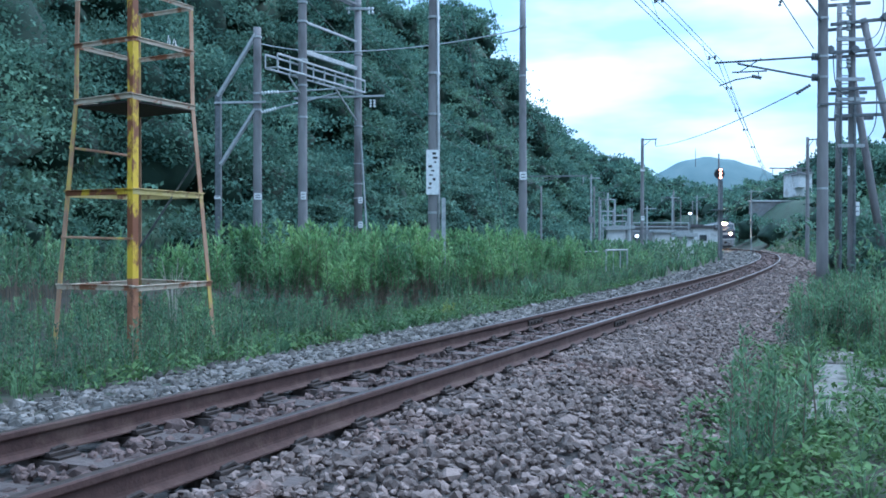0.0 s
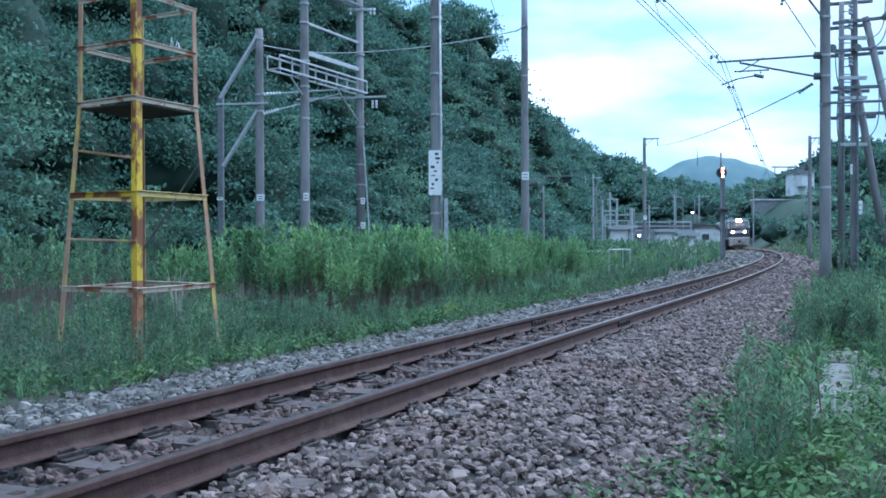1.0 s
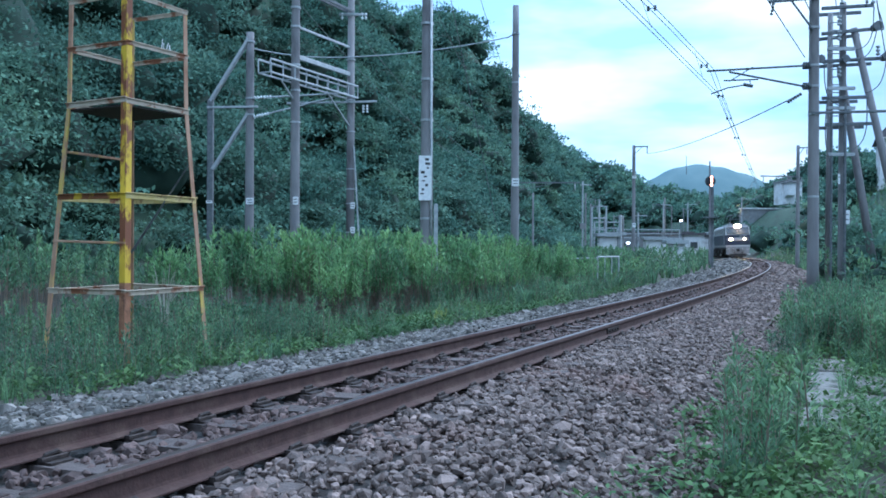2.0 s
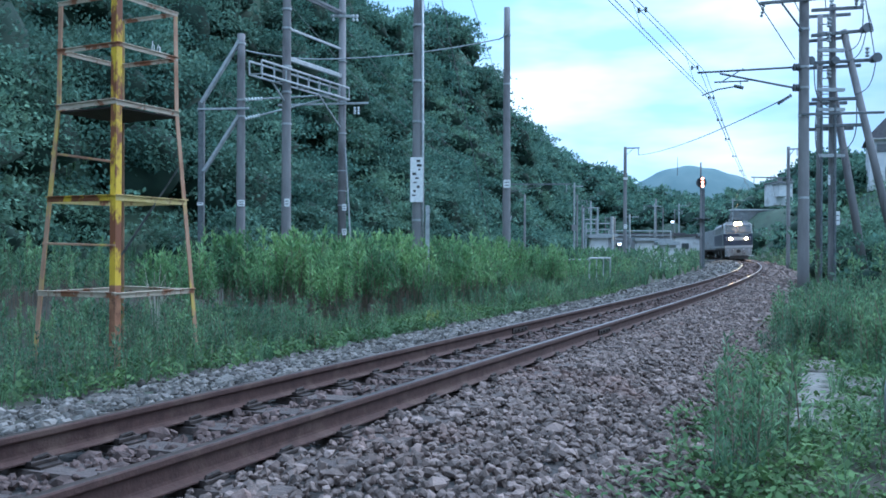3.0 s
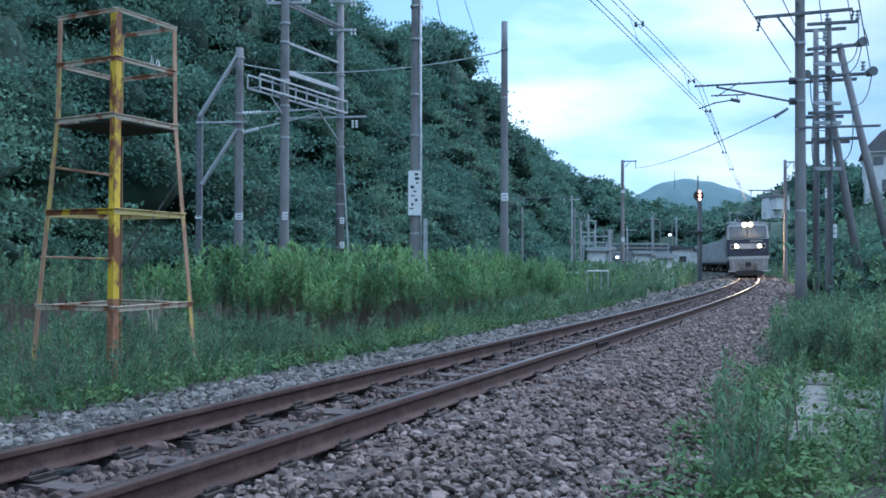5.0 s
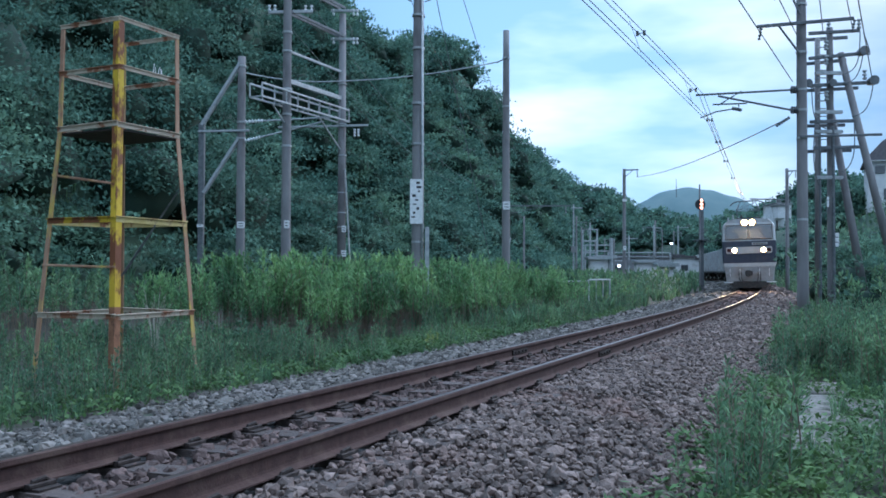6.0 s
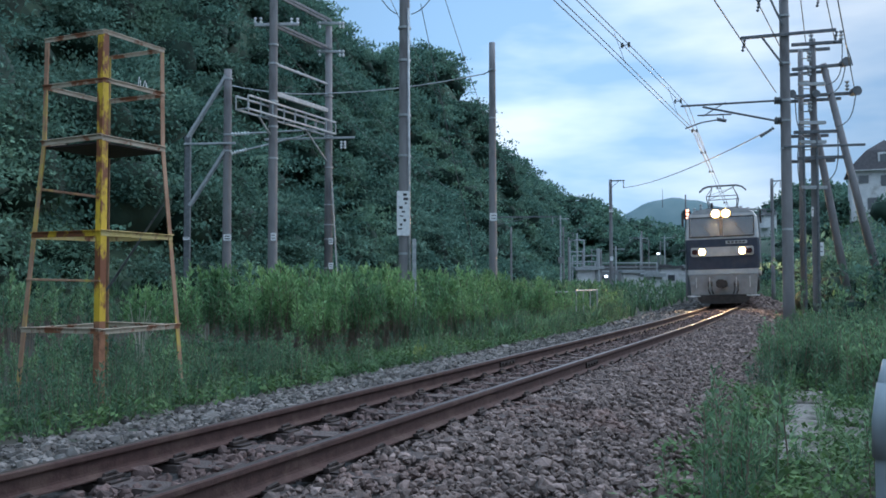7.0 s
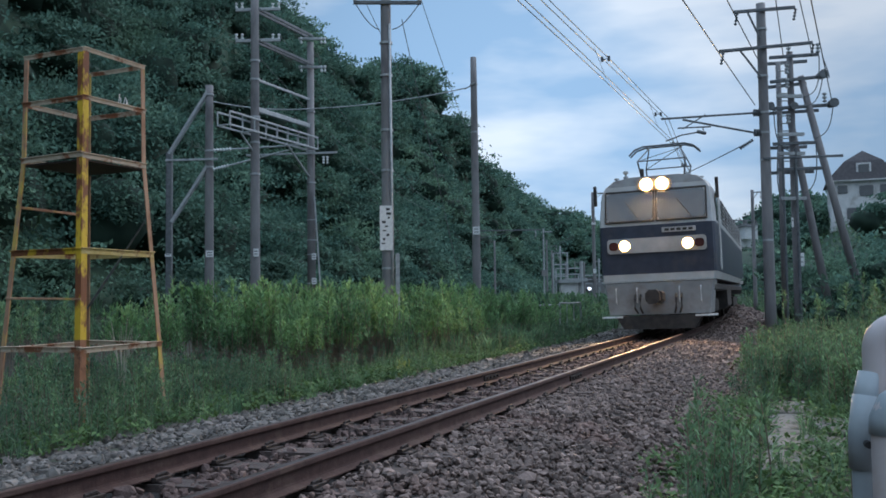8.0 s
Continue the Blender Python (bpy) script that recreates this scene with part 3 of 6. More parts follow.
def tuft_proto(height, n, width):
    """A tuft of bent grass blades."""
    out = []
    for _ in range(n):
        a = rng.uniform(0, 2 * math.pi)
        h = height * rng.uniform(0.5, 1.1)
        out_d = np.array([math.cos(a), math.sin(a), 0])
        side = np.array([-math.sin(a), math.cos(a), 0]) * width
        p0 = out_d * rng.uniform(0, 0.05)
        p1 = p0 + out_d * h * 0.15 + np.array([0, 0, h * 0.6])
        p2 = p1 + out_d * h * rng.uniform(0.15, 0.4) + np.array([0, 0, h * rng.uniform(0.15, 0.4)])
        out.append([p0 - side, p0 + side, p1 + side * 0.8, p1 - side * 0.8])
        out.append([p1 - side * 0.8, p1 + side * 0.8, p2 + side * 0.1, p2 - side * 0.1])
    return np.array(out), np.zeros(len(out), int)


def broad_proto(n, leaf):
    """A low leafy weed."""
    a = rng.uniform(0, 2 * math.pi, n)
    el = rng.uniform(-0.1, 0.9, n)
    d = np.stack([np.cos(a) * np.cos(el), np.sin(a) * np.cos(el), np.sin(el)], -1)
    nrm = unit(np.array([0, 0, 1.0]) + rng.normal(0, 0.35, (n, 3)))
    c = np.stack([rng.normal(0, 0.07, n), rng.normal(0, 0.07, n), rng.uniform(0.02, 0.2, n)], -1)
    return leaves(c, d, nrm, leaf * rng.uniform(0.6, 1.3, n), leaf * 0.5 * rng.uniform(0.7, 1.3, n)), np.zeros(n, int)


def scatter(protos, places, scales):
    """Plants set out at the places, each turned at random."""
    pick = rng.integers(0, len(protos), len(places))
    Q, I = [], []
    for k, (q, idx) in enumerate(protos):
        w = np.where(pick == k)[0]
        if not len(w):
            continue
        a = rng.uniform(0, 2 * math.pi, len(w))
        ca, sa = np.cos(a)[:, None, None], np.sin(a)[:, None, None]
        s = scales[w][:, None, None]
        x, y, z = q[None, ..., 0] * s, q[None, ..., 1] * s, q[None, ..., 2] * s
        v = np.stack([x * ca - y * sa, x * sa + y * ca, z + 0 * x], -1) + places[w][:, None, None, :]
        Q.append(v.reshape(-1, 4, 3))
        I.append(np.tile(idx, len(w)))
    return np.concatenate(Q), np.concatenate(I)


def field(name, label, category, protos, n, o_range, s_range, scale, mats, keep=None, s_power=1.0):
    o = rng.uniform(*o_range, n)
    s = s_range[0] + (s_range[1] - s_range[0]) * rng.uniform(0, 1, n) ** s_power
    p = on_track(s, o, 0.0)
    p[:, 2] = ground_z(p[:, 0], p[:, 1]) - 0.02
    if keep is not None:
        m = keep(p[:, 0], p[:, 1], o, s)
        p = p[m]
    sc = rng.uniform(*scale, len(p))
    q, i = scatter(protos, p, sc)
    return tagged(new(name, quads_mesh(name, q, None, i, mats)), label, category, kind="stuff")


def patchy(x, y, f=0.7, seed=0.0):
    return 0.5 + 0.25 * np.sin(x * f + 1.3 + seed) + 0.25 * np.sin(y * f * 1.3 + 0.7 * x * f + seed * 2)


def clumps(name, label, category, protos, n, each, o_range, s_range, size, mats, spread=0.35, keep=None, s_power=1.0):
    """Plants in uneven clumps, each clump with a height of its own."""
    o = rng.uniform(*o_range, n)
    s = s_range[0] + (s_range[1] - s_range[0]) * rng.uniform(0, 1, n) ** s_power
    c = on_track(s, o, 0.0)
    if keep is not None:
        c = c[keep(c[:, 0], c[:, 1], o, s)]
    k = rng.integers(each // 2, each + each // 2, len(c))
    p = np.repeat(c, k, 0)
    sc = np.repeat(rng.uniform(*size, len(c)), k) * rng.uniform(0.72, 1.1, len(p))
    p[:, :2] += rng.normal(0, spread, (len(p), 2))
    p[:, 2] = ground_z(p[:, 0], p[:, 1]) - 0.02
    if keep is not None:
        oo, ss = offset_of(p[:, 0], p[:, 1])
        m = (np.abs(oo) > 2.3)
        p, sc = p[m], sc[m]
    q, i = scatter(protos, p, sc)
    return tagged(new(name, quads_mesh(name, q, None, i, mats)), label, category, kind="stuff")


def by_slabs(x, y):
    """Distance from the strips where the concrete covers and slabs lie."""
    best = np.full(np.shape(x), 99.0)
    for ax, ay, bx, by in ((2.9, 6.8, 4.9, 10.9), (3.65, 7.4, 4.4, 8.8)):
        k = np.clip(((x - ax) * (bx - ax) + (y - ay) * (by - ay)) / ((bx - ax) ** 2 + (by - ay) ** 2), 0, 1)
        best = np.minimum(best, np.hypot(x - ax - k * (bx - ax), y - ay - k * (by - ay)) + (0.13 if ax > 3 else 0.0))
    return best


def make_weeds():
    tall = [weed_proto(rng.uniform(1.25, 1.6), 48, 0.18, 0.036, 0.50, 0.06, 1.0) for _ in range(8)]
    mid = [weed_proto(rng.uniform(0.55, 0.9), 44, 0.14, 0.024, 0.12) for _ in range(7)]
    tuft = [tuft_proto(0.5, 13, 0.007) for _ in range(6)]
    low = [broad_proto(24, 0.065) for _ in range(6)]
    fine = [weed_proto(rng.uniform(0.5, 0.8), 52, 0.105, 0.021, 0.05, 0.06) for _ in range(8)]
    far = [weed_proto(rng.uniform(1.1, 1.5), 22, 0.30, 0.07, 0.1) for _ in range(5)]
    fartuft = [tuft_proto(0.7, 9, 0.022) for _ in range(4)]
    W = [M_WEED, M_STEM]
    T = [M_TALL, M_STEM]
    # beyond the line
    clumps("tall_weeds", "tall bright green feathery weeds with bare brown stems", "weeds", tall, 150, 15, (-8.8, -4.25), (3.6, 17), (0.62, 1.2), T, 0.22)
    clumps("tall_weeds", "tall green weeds running along the ballast", "weeds", tall, 120, 11, (-9.0, -4.1), (15, 27), (0.55, 1.0), T, 0.28)
    clumps("tall_weeds", "tall weeds under the hillside wood", "weeds", tall, 60, 12, (-14, -9), (-4, 8), (0.6, 1.0), W, 0.4)
    clumps("weeds", "mixed green weeds round the tower legs", "weeds", mid, 210, 7, (-8.5, -3.6), (-7, 4), (0.4, 0.85), W, 0.24)
    clumps("weeds", "short weeds along the ballast edge", "weeds", mid, 130, 7, (-4.7, -3.3), (4, 28), (0.35, 0.8), W, 0.22)
    field("grass", "rough grass along the ballast edge", "grass", tuft, 2000, (-6.5, -3.0), (-7, 24), (0.3, 0.7), [M_WEED], lambda x, y, o, s: (o > -5.0) | (s < 3))
    field("low_weeds", "low leafy plants creeping over the ballast edge", "weeds", low, 700, (-4.6, -2.8), (-7, 20), (0.6, 1.4), [M_WEEDLOW], None)
    clumps("weeds", "yellow-green seedlings growing in the ballast", "weeds", mid, 3, 5, (-3.35, -3.1), (4.9, 5.4), (0.38, 0.5), [M_SEEDLING, M_STEM], 0.06)
    field("weeds", "weeds beside the far stretch of track", "weeds", far, 1500, (-16, -3.5), (20, 110), (0.7, 1.15), W, None, 1.5)
    field("grass", "rough grass beside the far track", "grass", fartuft, 2200, (-24, -3.3), (10, 110), (0.7, 1.3), [M_WEED], None, 1.5)
    # the near side
    open_view = lambda x, y: (np.arctan2(x, y) < radians(20.5)) | (np.hypot(x, y) > 10.5) | (np.arctan2(x, y) > radians(29))
    edge = lambda x, y, o, s: open_view(x, y) & (rng.uniform(0, 1, len(x)) < 0.25 + 0.8 * smooth(2.3, 3.2, o)) & (np.hypot(x, y) > 5.4) & (by_slabs(x, y) > 0.36)
    near = lambda x, y, o, s: (open_view(x, y) | (rng.uniform(0, 1, len(x)) < 0.3)) & (rng.uniform(0, 1, len(x)) < 0.15 + 0.8 * smooth(2.2, 3.2, o)) & (np.hypot(x, y) > 3.9) & (by_slabs(x, y) > 0.05 + 0.22 * patchy(x, y, 4.0))
    clumps("weeds", "feathery green weeds beside the gravel", "weeds", fine, 430, 8, (2.45, 5.6), (-5.0, 13), (0.6, 1.2), W, 0.17, edge)
    field("grass", "rough grass on the near bank", "grass", tuft, 1900, (2.3, 7.0), (-7.5, 16), (0.35, 0.85), [M_WEED], near)
    clumps("weeds", "weeds hiding the feet of the tower", "weeds", fine, 120, 7, (-4.9, -3.25), (-7, 4), (0.4, 0.9), W, 0.2)
    field("low_weeds", "bright low leafy plants between the tower and the ballast", "weeds", low, 320, (-4.6, -3.2), (-1, 6), (0.5, 1.2), [M_WEEDLOW], None)
    clumps("weeds", "weeds standing before the steel railing", "weeds", fine, 70, 8, (-4.3, -3.3), (11, 22), (0.45, 0.95), W, 0.25)
    field("low_weeds", "low leafy weeds spreading over the gravel edge", "weeds", low, 3000, (2.0, 4.6), (-7.5, 8), (0.5, 1.15), [M_WEEDLOW], lambda x, y, o, s: (rng.uniform(0, 1, len(x)) < smooth(1.9, 2.9, o + 0.6 * (patchy(x, y, 2.0) - 0.5)) * (0.35 + 0.65 * patchy(x, y, 3.1, 1.0))) & (np.hypot(x, y) > 3.3) & (by_slabs(x, y) > 0.03 + 0.24 * patchy(x, y, 5.0)))
    clumps("tall_weeds", "tall weeds climbing the near bank", "weeds", tall, 110, 9, (3.8, 12), (7, 36), (0.65, 1.15), W, 0.4)
    field("weeds", "weeds on the bank beside the far track", "weeds", far, 1400, (3.0, 20), (16, 110), (0.6, 1.2), W, None, 1.4)
    field("grass", "rough grass beside the far track", "grass", fartuft, 2000, (2.4, 22), (10, 110), (0.6, 1.2), [M_WEED], None, 1.4)


def make_woods(name, label, spots, radii, leaf, per, flat=0.8):
    """A wood of many crowns: a core each, coloured dark as inner shade, with sprays of leaves all round it."""
    cv, cf, Q = [], [], []
    bm = bmesh.new()
    bmesh.ops.create_icosphere(bm, subdivisions=2, radius=1.0)
    sv = np.array([p.co[:] for p in bm.verts])
    sf = np.array([[q.index for q in p.verts] for p in bm.faces])
    bm.free()
    n0 = 0
    for c, r, lf, k in zip(spots, radii, leaf, per):
        ph = rng.uniform(0, 6, 6)

        def lump(d):
            return 1 + 0.22 * np.sin(3.1 * d[:, 0] + ph[0]) * np.sin(2.7 * d[:, 1] + ph[1]) + 0.20 * np.sin(4.3 * d[:, 2] + 3 * d[:, 0] + ph[2]) + 0.12 * np.sin(7 * d[:, 1] + 5 * d[:, 2] + ph[3])
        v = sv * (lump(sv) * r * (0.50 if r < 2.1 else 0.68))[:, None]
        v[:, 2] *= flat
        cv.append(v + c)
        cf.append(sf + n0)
        n0 += len(sv)
        # boughs: patches of leaves that droop outwards
        nb = max(14, int(k / 34))
        bd = unit(rng.normal(size=(nb, 3)) * rng.uniform(0.5, 1.3, (nb, 1)) + np.array([0.45, -1.05, 0.85]))
        bl = lump(bd) * r * rng.uniform(0.82, 1.06, nb)
        idx = rng.integers(0, nb, k)
        d = bd[idx]
        spread = rng.normal(0, 0.20, (k, 3)) * r
        spread[:, 2] *= 0.24
        pos = d * bl[idx][:, None] + spread
        pos[:, 2] *= flat
        pos[:, 2] -= 0.10 * (spread[:, 0] ** 2 + spread[:, 1] ** 2)
        dirs = unit(d * 0.7 + rng.normal(0, 0.6, (k, 3)) + np.array([0, 0, -0.25]))
        nrm = unit(np.array([0, 0, 1.0]) + d * 0.5 + rng.normal(0, 0.4, (k, 3)))
        nrm = unit(nrm - dirs * (nrm * dirs).sum(-1, keepdims=True))
        Q.append(leaves(pos + c, dirs, nrm, lf * rng.uniform(0.6, 1.4, k), lf * 0.55 * rng.uniform(0.6, 1.4, k)))
    wood = tagged(new(name), label, "wood", kind="stuff")
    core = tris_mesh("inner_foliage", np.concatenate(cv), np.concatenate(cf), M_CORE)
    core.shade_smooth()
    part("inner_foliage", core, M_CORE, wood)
    part("leaves", quads_mesh("leaves", np.concatenate(Q), M_LEAF), M_LEAF, wood)
    return wood


def plant_wood(spots, radii, leaf, per, x, y, r):
    z = float(ground_z(np.array([x]), np.array([y]))[0])
    spots.append((x, y, z + r * rng.uniform(0.35, 0.8)))
    radii.append(r)
    lf = 0.075 + 0.0036 * math.hypot(x, y)
    leaf.append(lf)
    per.append(int(min(3300, 0.29 * 12.6 * r * r / (0.5 * 0.55 * lf * lf))))


def make_hill_wood():
    got = ([], [], [], [])
    for v0, v1, step, rr in ((2, 70, 3.0, (1.4, 2.9)), (70, 150, 4.0, (2.1, 3.6)), (150, 300, 5.7, (2.9, 4.4)), (300, 480, 11, (4.5, 6.5))):
        for v in np.arange(v0, v1, step):
            for u in np.arange(-0.5, 31, step * 0.74):
                vv, uu = v + rng.uniform(-0.5, 0.5) * step, u + rng.uniform(-0.4, 0.4) * step
                x = (uu + 13.5) * HILL_N[0] + vv * math.sin(HILL_DIR)
                y = (uu + 13.5) * HILL_N[1] + vv * math.cos(HILL_DIR)
                if y < 10 or abs(x) > 0.62 * y + 4 or (uu < 2.0 and vv < 60):
                    continue
                plant_wood(*got, x, y, rng.uniform(*rr) * (0.7 if uu < 3 else 1.0))
    for _ in range(270):
        vv, uu = rng.uniform(4, 105), rng.uniform(1, 28)
        x = (uu + 13.5) * HILL_N[0] + vv * math.sin(HILL_DIR)
        y = (uu + 13.5) * HILL_N[1] + vv * math.cos(HILL_DIR)
        if y > 12 and abs(x) < 0.62 * y + 4:
            plant_wood(*got, x, y, rng.uniform(1.0, 2.2))
    make_woods("hillside_wood", "dense dark green deciduous wood covering the steep hillside", np.array(got[0]), *got[1:])
    got = ([], [], [], [])
    for _ in range(330):
        x, y = rng.uniform(10, 150), rng.uniform(255, 385)
        if x > 30 + 0.16 * y and x < 62 and y < 290:
            continue
        plant_wood(*got, x, y, rng.uniform(3.2, 4.8))
    for _ in range(330):
        x, y = rng.uniform(10, 125), rng.uniform(118, 260)
        o = float(offset_of(np.array([x]), np.array([y]))[0][0])
        if (o < -9 or o > 7) and not (y < 130 and 14 < x < 38) and math.hypot(x - 66, y - 166) > 9 and not (60 < x < 72 and y < 175) and not (0.37 < x / y < 0.435 and y < 170):
            plant_wood(*got, x, y, rng.uniform(2.0, 3.6))
    for _ in range(60):
        plant_wood(*got, 146 + rng.normal(0, 20), 275 + rng.normal(0, 30), rng.uniform(3.5, 5.5))
    make_woods("distant_wood", "distant wooded rise behind the station", np.array(got[0]), *got[1:])
    got = ([], [], [], [])
    for _ in range(230):
        s = rng.uniform(14, 135)
        o = rng.uniform(6.5, 24) + 3 * (s < 30)
        p = on_track(s, o)
        if math.hypot(p[0] - 51.5, p[1] - 95) < 9 or (p[1] > 60 and p[0] / p[1] > 0.46 and p[1] < 95):
            continue
        below_block = p[1] > 75 and 0.37 < p[0] / p[1] < 0.435
        plant_wood(*got, float(p[0]), float(p[1]), rng.uniform(0.9, 1.7) * (0.8 if below_block else 1 + s / 120))
    for x, y, r in ((11.5, 22.9, 0.8), (12.2, 23.4, 1.15), (12.9, 23.8, 1.5), (13.6, 23.4, 1.8), (14.0, 28.5, 1.5), (15.2, 30.5, 2.0), (13.8, 30.2, 1.3),
                    (15.8, 32.5, 2.5), (17.2, 34.0, 2.7), (40.8, 74.6, 2.4)):
        plant_wood(*got, x, y, r)
    make_woods("bank_shrubs", "dark green shrubs covering the bank behind the utility poles", np.array(got[0]), *got[1:])


make_ground()
bed = make_bed()
make_ballast(bed)
make_rail("rail", 0.566, "rusty running rail on timber sleepers, along the gravel")
make_rail("rail", -0.566, "rusty running rail on timber sleepers, beside the weeds")
make_sleepers()
make_hill_wood()
make_weeds()


# ---- rusty yellow tower ----
def make_tower():
    t = thing("steel_tower", pose(-3.82, 11.05, -0.45), "rusting yellow steel tower with a plate deck, standing in weeds", "tower")
    ax = {"front": (0.28, -0.93), "right": (0.93, 0.28), "back": (-0.28, 0.93), "left": (-0.93, -0.28)}

    def half(z):
        return float(np.interp(z, [0, 1.0, 2.0, 3.1, 4.4], [1.0, 0.92, 0.83, 0.73, 0.71]))

    def corner(k, z):
        return Vector((ax[k][0] * half(z), ax[k][1] * half(z), z))

    top = 4.37
    for k, w, mat, lab in (("front", 0.088, M_YELLOW, "yellow painted angle leg, rusting"), ("left", 0.062, M_RUST, "rusty leg"),
                           ("right", 0.062, M_RUST, "rusty leg"), ("back", 0.06, M_RUST, "rusty leg")):
        d = Vector((*ax[k], 0)).normalized()
        sd = Vector((-d.y, d.x, 0))
        th = 0.009
        wa, wb = (sd - d).normalized(), (-sd - d).normalized()
        runs = [(mat, lab, [0.98, 2.0, 3.1, top]), (M_FOOT, "rust-brown foot of the leg", [0.0, 0.98])] if k == "front" else [(mat, lab, [0.0, 1.0, 2.0, 3.1, top])]
        for m, text, zs in runs:
            rows = []
            for z in zs:
                p = corner(k, z)
                rows += [p, p + wa * w, p + wa * w + wb * th, p + (wa + wb) * th, p + wb * w + wa * th, p + wb * w]
            n = len(zs) - 1
            fs = [(i * 6 + j, i * 6 + (j + 1) % 6, i * 6 + 6 + (j + 1) % 6, i * 6 + 6 + j) for i in range(n) for j in range(6)]
            fs += [(0, 1, 2, 3), (0, 3, 4, 5), tuple(6 * n + j for j in (0, 1, 2, 3)), tuple(6 * n + j for j in (0, 3, 4, 5))]
            part("leg" if m is mat else "leg_foot", Build().add(rows, fs), m, t, text)
    order = ["front", "right", "back", "left"]
    bars = [(4.35, 0.045, M_BARPALE), (3.78, 0.05, M_BARPALE), (3.10, 0.06, M_BARPALE), (1.99, 0.065, M_BARYELLOW), (0.86, 0.06, M_BARPALE)]
    for z, h, mat in bars:
        for a, c in zip(order, order[1:] + order[:1]):
            if z == 4.35 and (a, c) == ("back", "left"):
                continue
            p, q = corner(a, z), corner(c, z)
            dz = random.uniform(-0.015, 0.015)
            b = Build().beam(p, q + Vector((0, 0, dz)), 0.012, h)
            b.beam(p + Vector((0, 0, h / 2)), q + Vector((0, 0, h / 2 + dz)), h * 0.9, 0.010)
            part("cross_bar", b, M_YELLOW if (z == 1.99 and a == "left") else mat, t)
    for z in (2.55, 1.46):
        part("thin_bar", Build().beam(corner("left", z), corner("back", z - 0.02), 0.03, 0.03), M_RUST, t)
    part("thin_bar", Build().beam(corner("left", 1.46), corner("front", 1.44), 0.022, 0.022), M_RUST, t)
    part("brace", Build().tube([corner("right", 2.5), corner("back", 1.3)], [0.009, 0.019], 6), M_STEELDARK, t)
    d = Build()
    c = [corner(k, 3.06) * 0.97 for k in order]
    for v in c:
        v.z = 3.06
    d.add([*c, *[v - Vector((0, 0, 0.02)) for v in c]], [(0, 1, 2, 3), (7, 6, 5, 4)] + [(i, 4 + i, 4 + (i + 1) % 4, (i + 1) % 4) for i in range(4)])
    part("deck", d, M_DECK, t, "dark rusty deck plate")
    # dry weed stuck on the upper rail
    w = Build()
    for i in range(5):
        p = corner("front", 3.80).lerp(corner("right", 3.80), 0.55 + 0.04 * i)
        w.tube([p, p + Vector((random.uniform(-0.03, 0.03), 0, random.uniform(0.06, 0.13)))], 0.005, 5)
    part("dry_stalks", w, M_PORCELAIN, t, "pale dry stalks caught on the bar")


make_tower()


# ---- poles ----
def concrete_pole(name, x, y, top, r0, r1, label, group="utility poles", base=None, mat=None):
    z = float(ground_z(np.array([x]), np.array([y]))[0]) - 0.15 if base is None else base
    t = thing(name, pose(x, y, z), label, "pole", group)
    h = top - z
    n = 10
    part("shaft", Build().tube([(0, 0, h * i / n) for i in range(n + 1)], [r0 + (r1 - r0) * i / n for i in range(n + 1)], 16), mat or M_CONCRETE, t, smooth=True)
    return t, z


def bands(t, zs, r):
    for z in zs:
        part("band", Build().tube([(0, 0, z - 0.03), (0, 0, z + 0.03)], r + 0.012, 14), M_STEEL, t, "galvanised band")


def plate(t, x, y, z, w, h, yaw=0, bars=2):
    b = Build().box(-w / 2, -0.012, -h / 2, w / 2, 0.012, h / 2, 0.1)
    ob = part("plate", b, M_WHITE, t, "small white plate with dark marks")
    ob.matrix_basis = pose(x, y, z, 0, 0, yaw)
    for i in range(bars):
        m = Build().box(-w * 0.32, -0.016, -0.012, w * 0.32, -0.013, 0.012)
        o = part("marking", m, M_BLACKMARK, ob)
        o.location = (0, 0, h * (0.18 - 0.36 * i / max(1, bars - 1)))


def insulator(b, p, q, n=5, r=0.055):
    p, q = Vector(p), Vector(q)
    pts, rs = [], []
    for i in range(n):
        for k, rr in ((0.0, 0.4), (0.25, 1.0), (0.6, 0.9), (0.7, 0.4)):
            pts.append(p.lerp(q, (i + k) / n))
            rs.append(rr * r)
    return b.tube(pts, rs, 10)


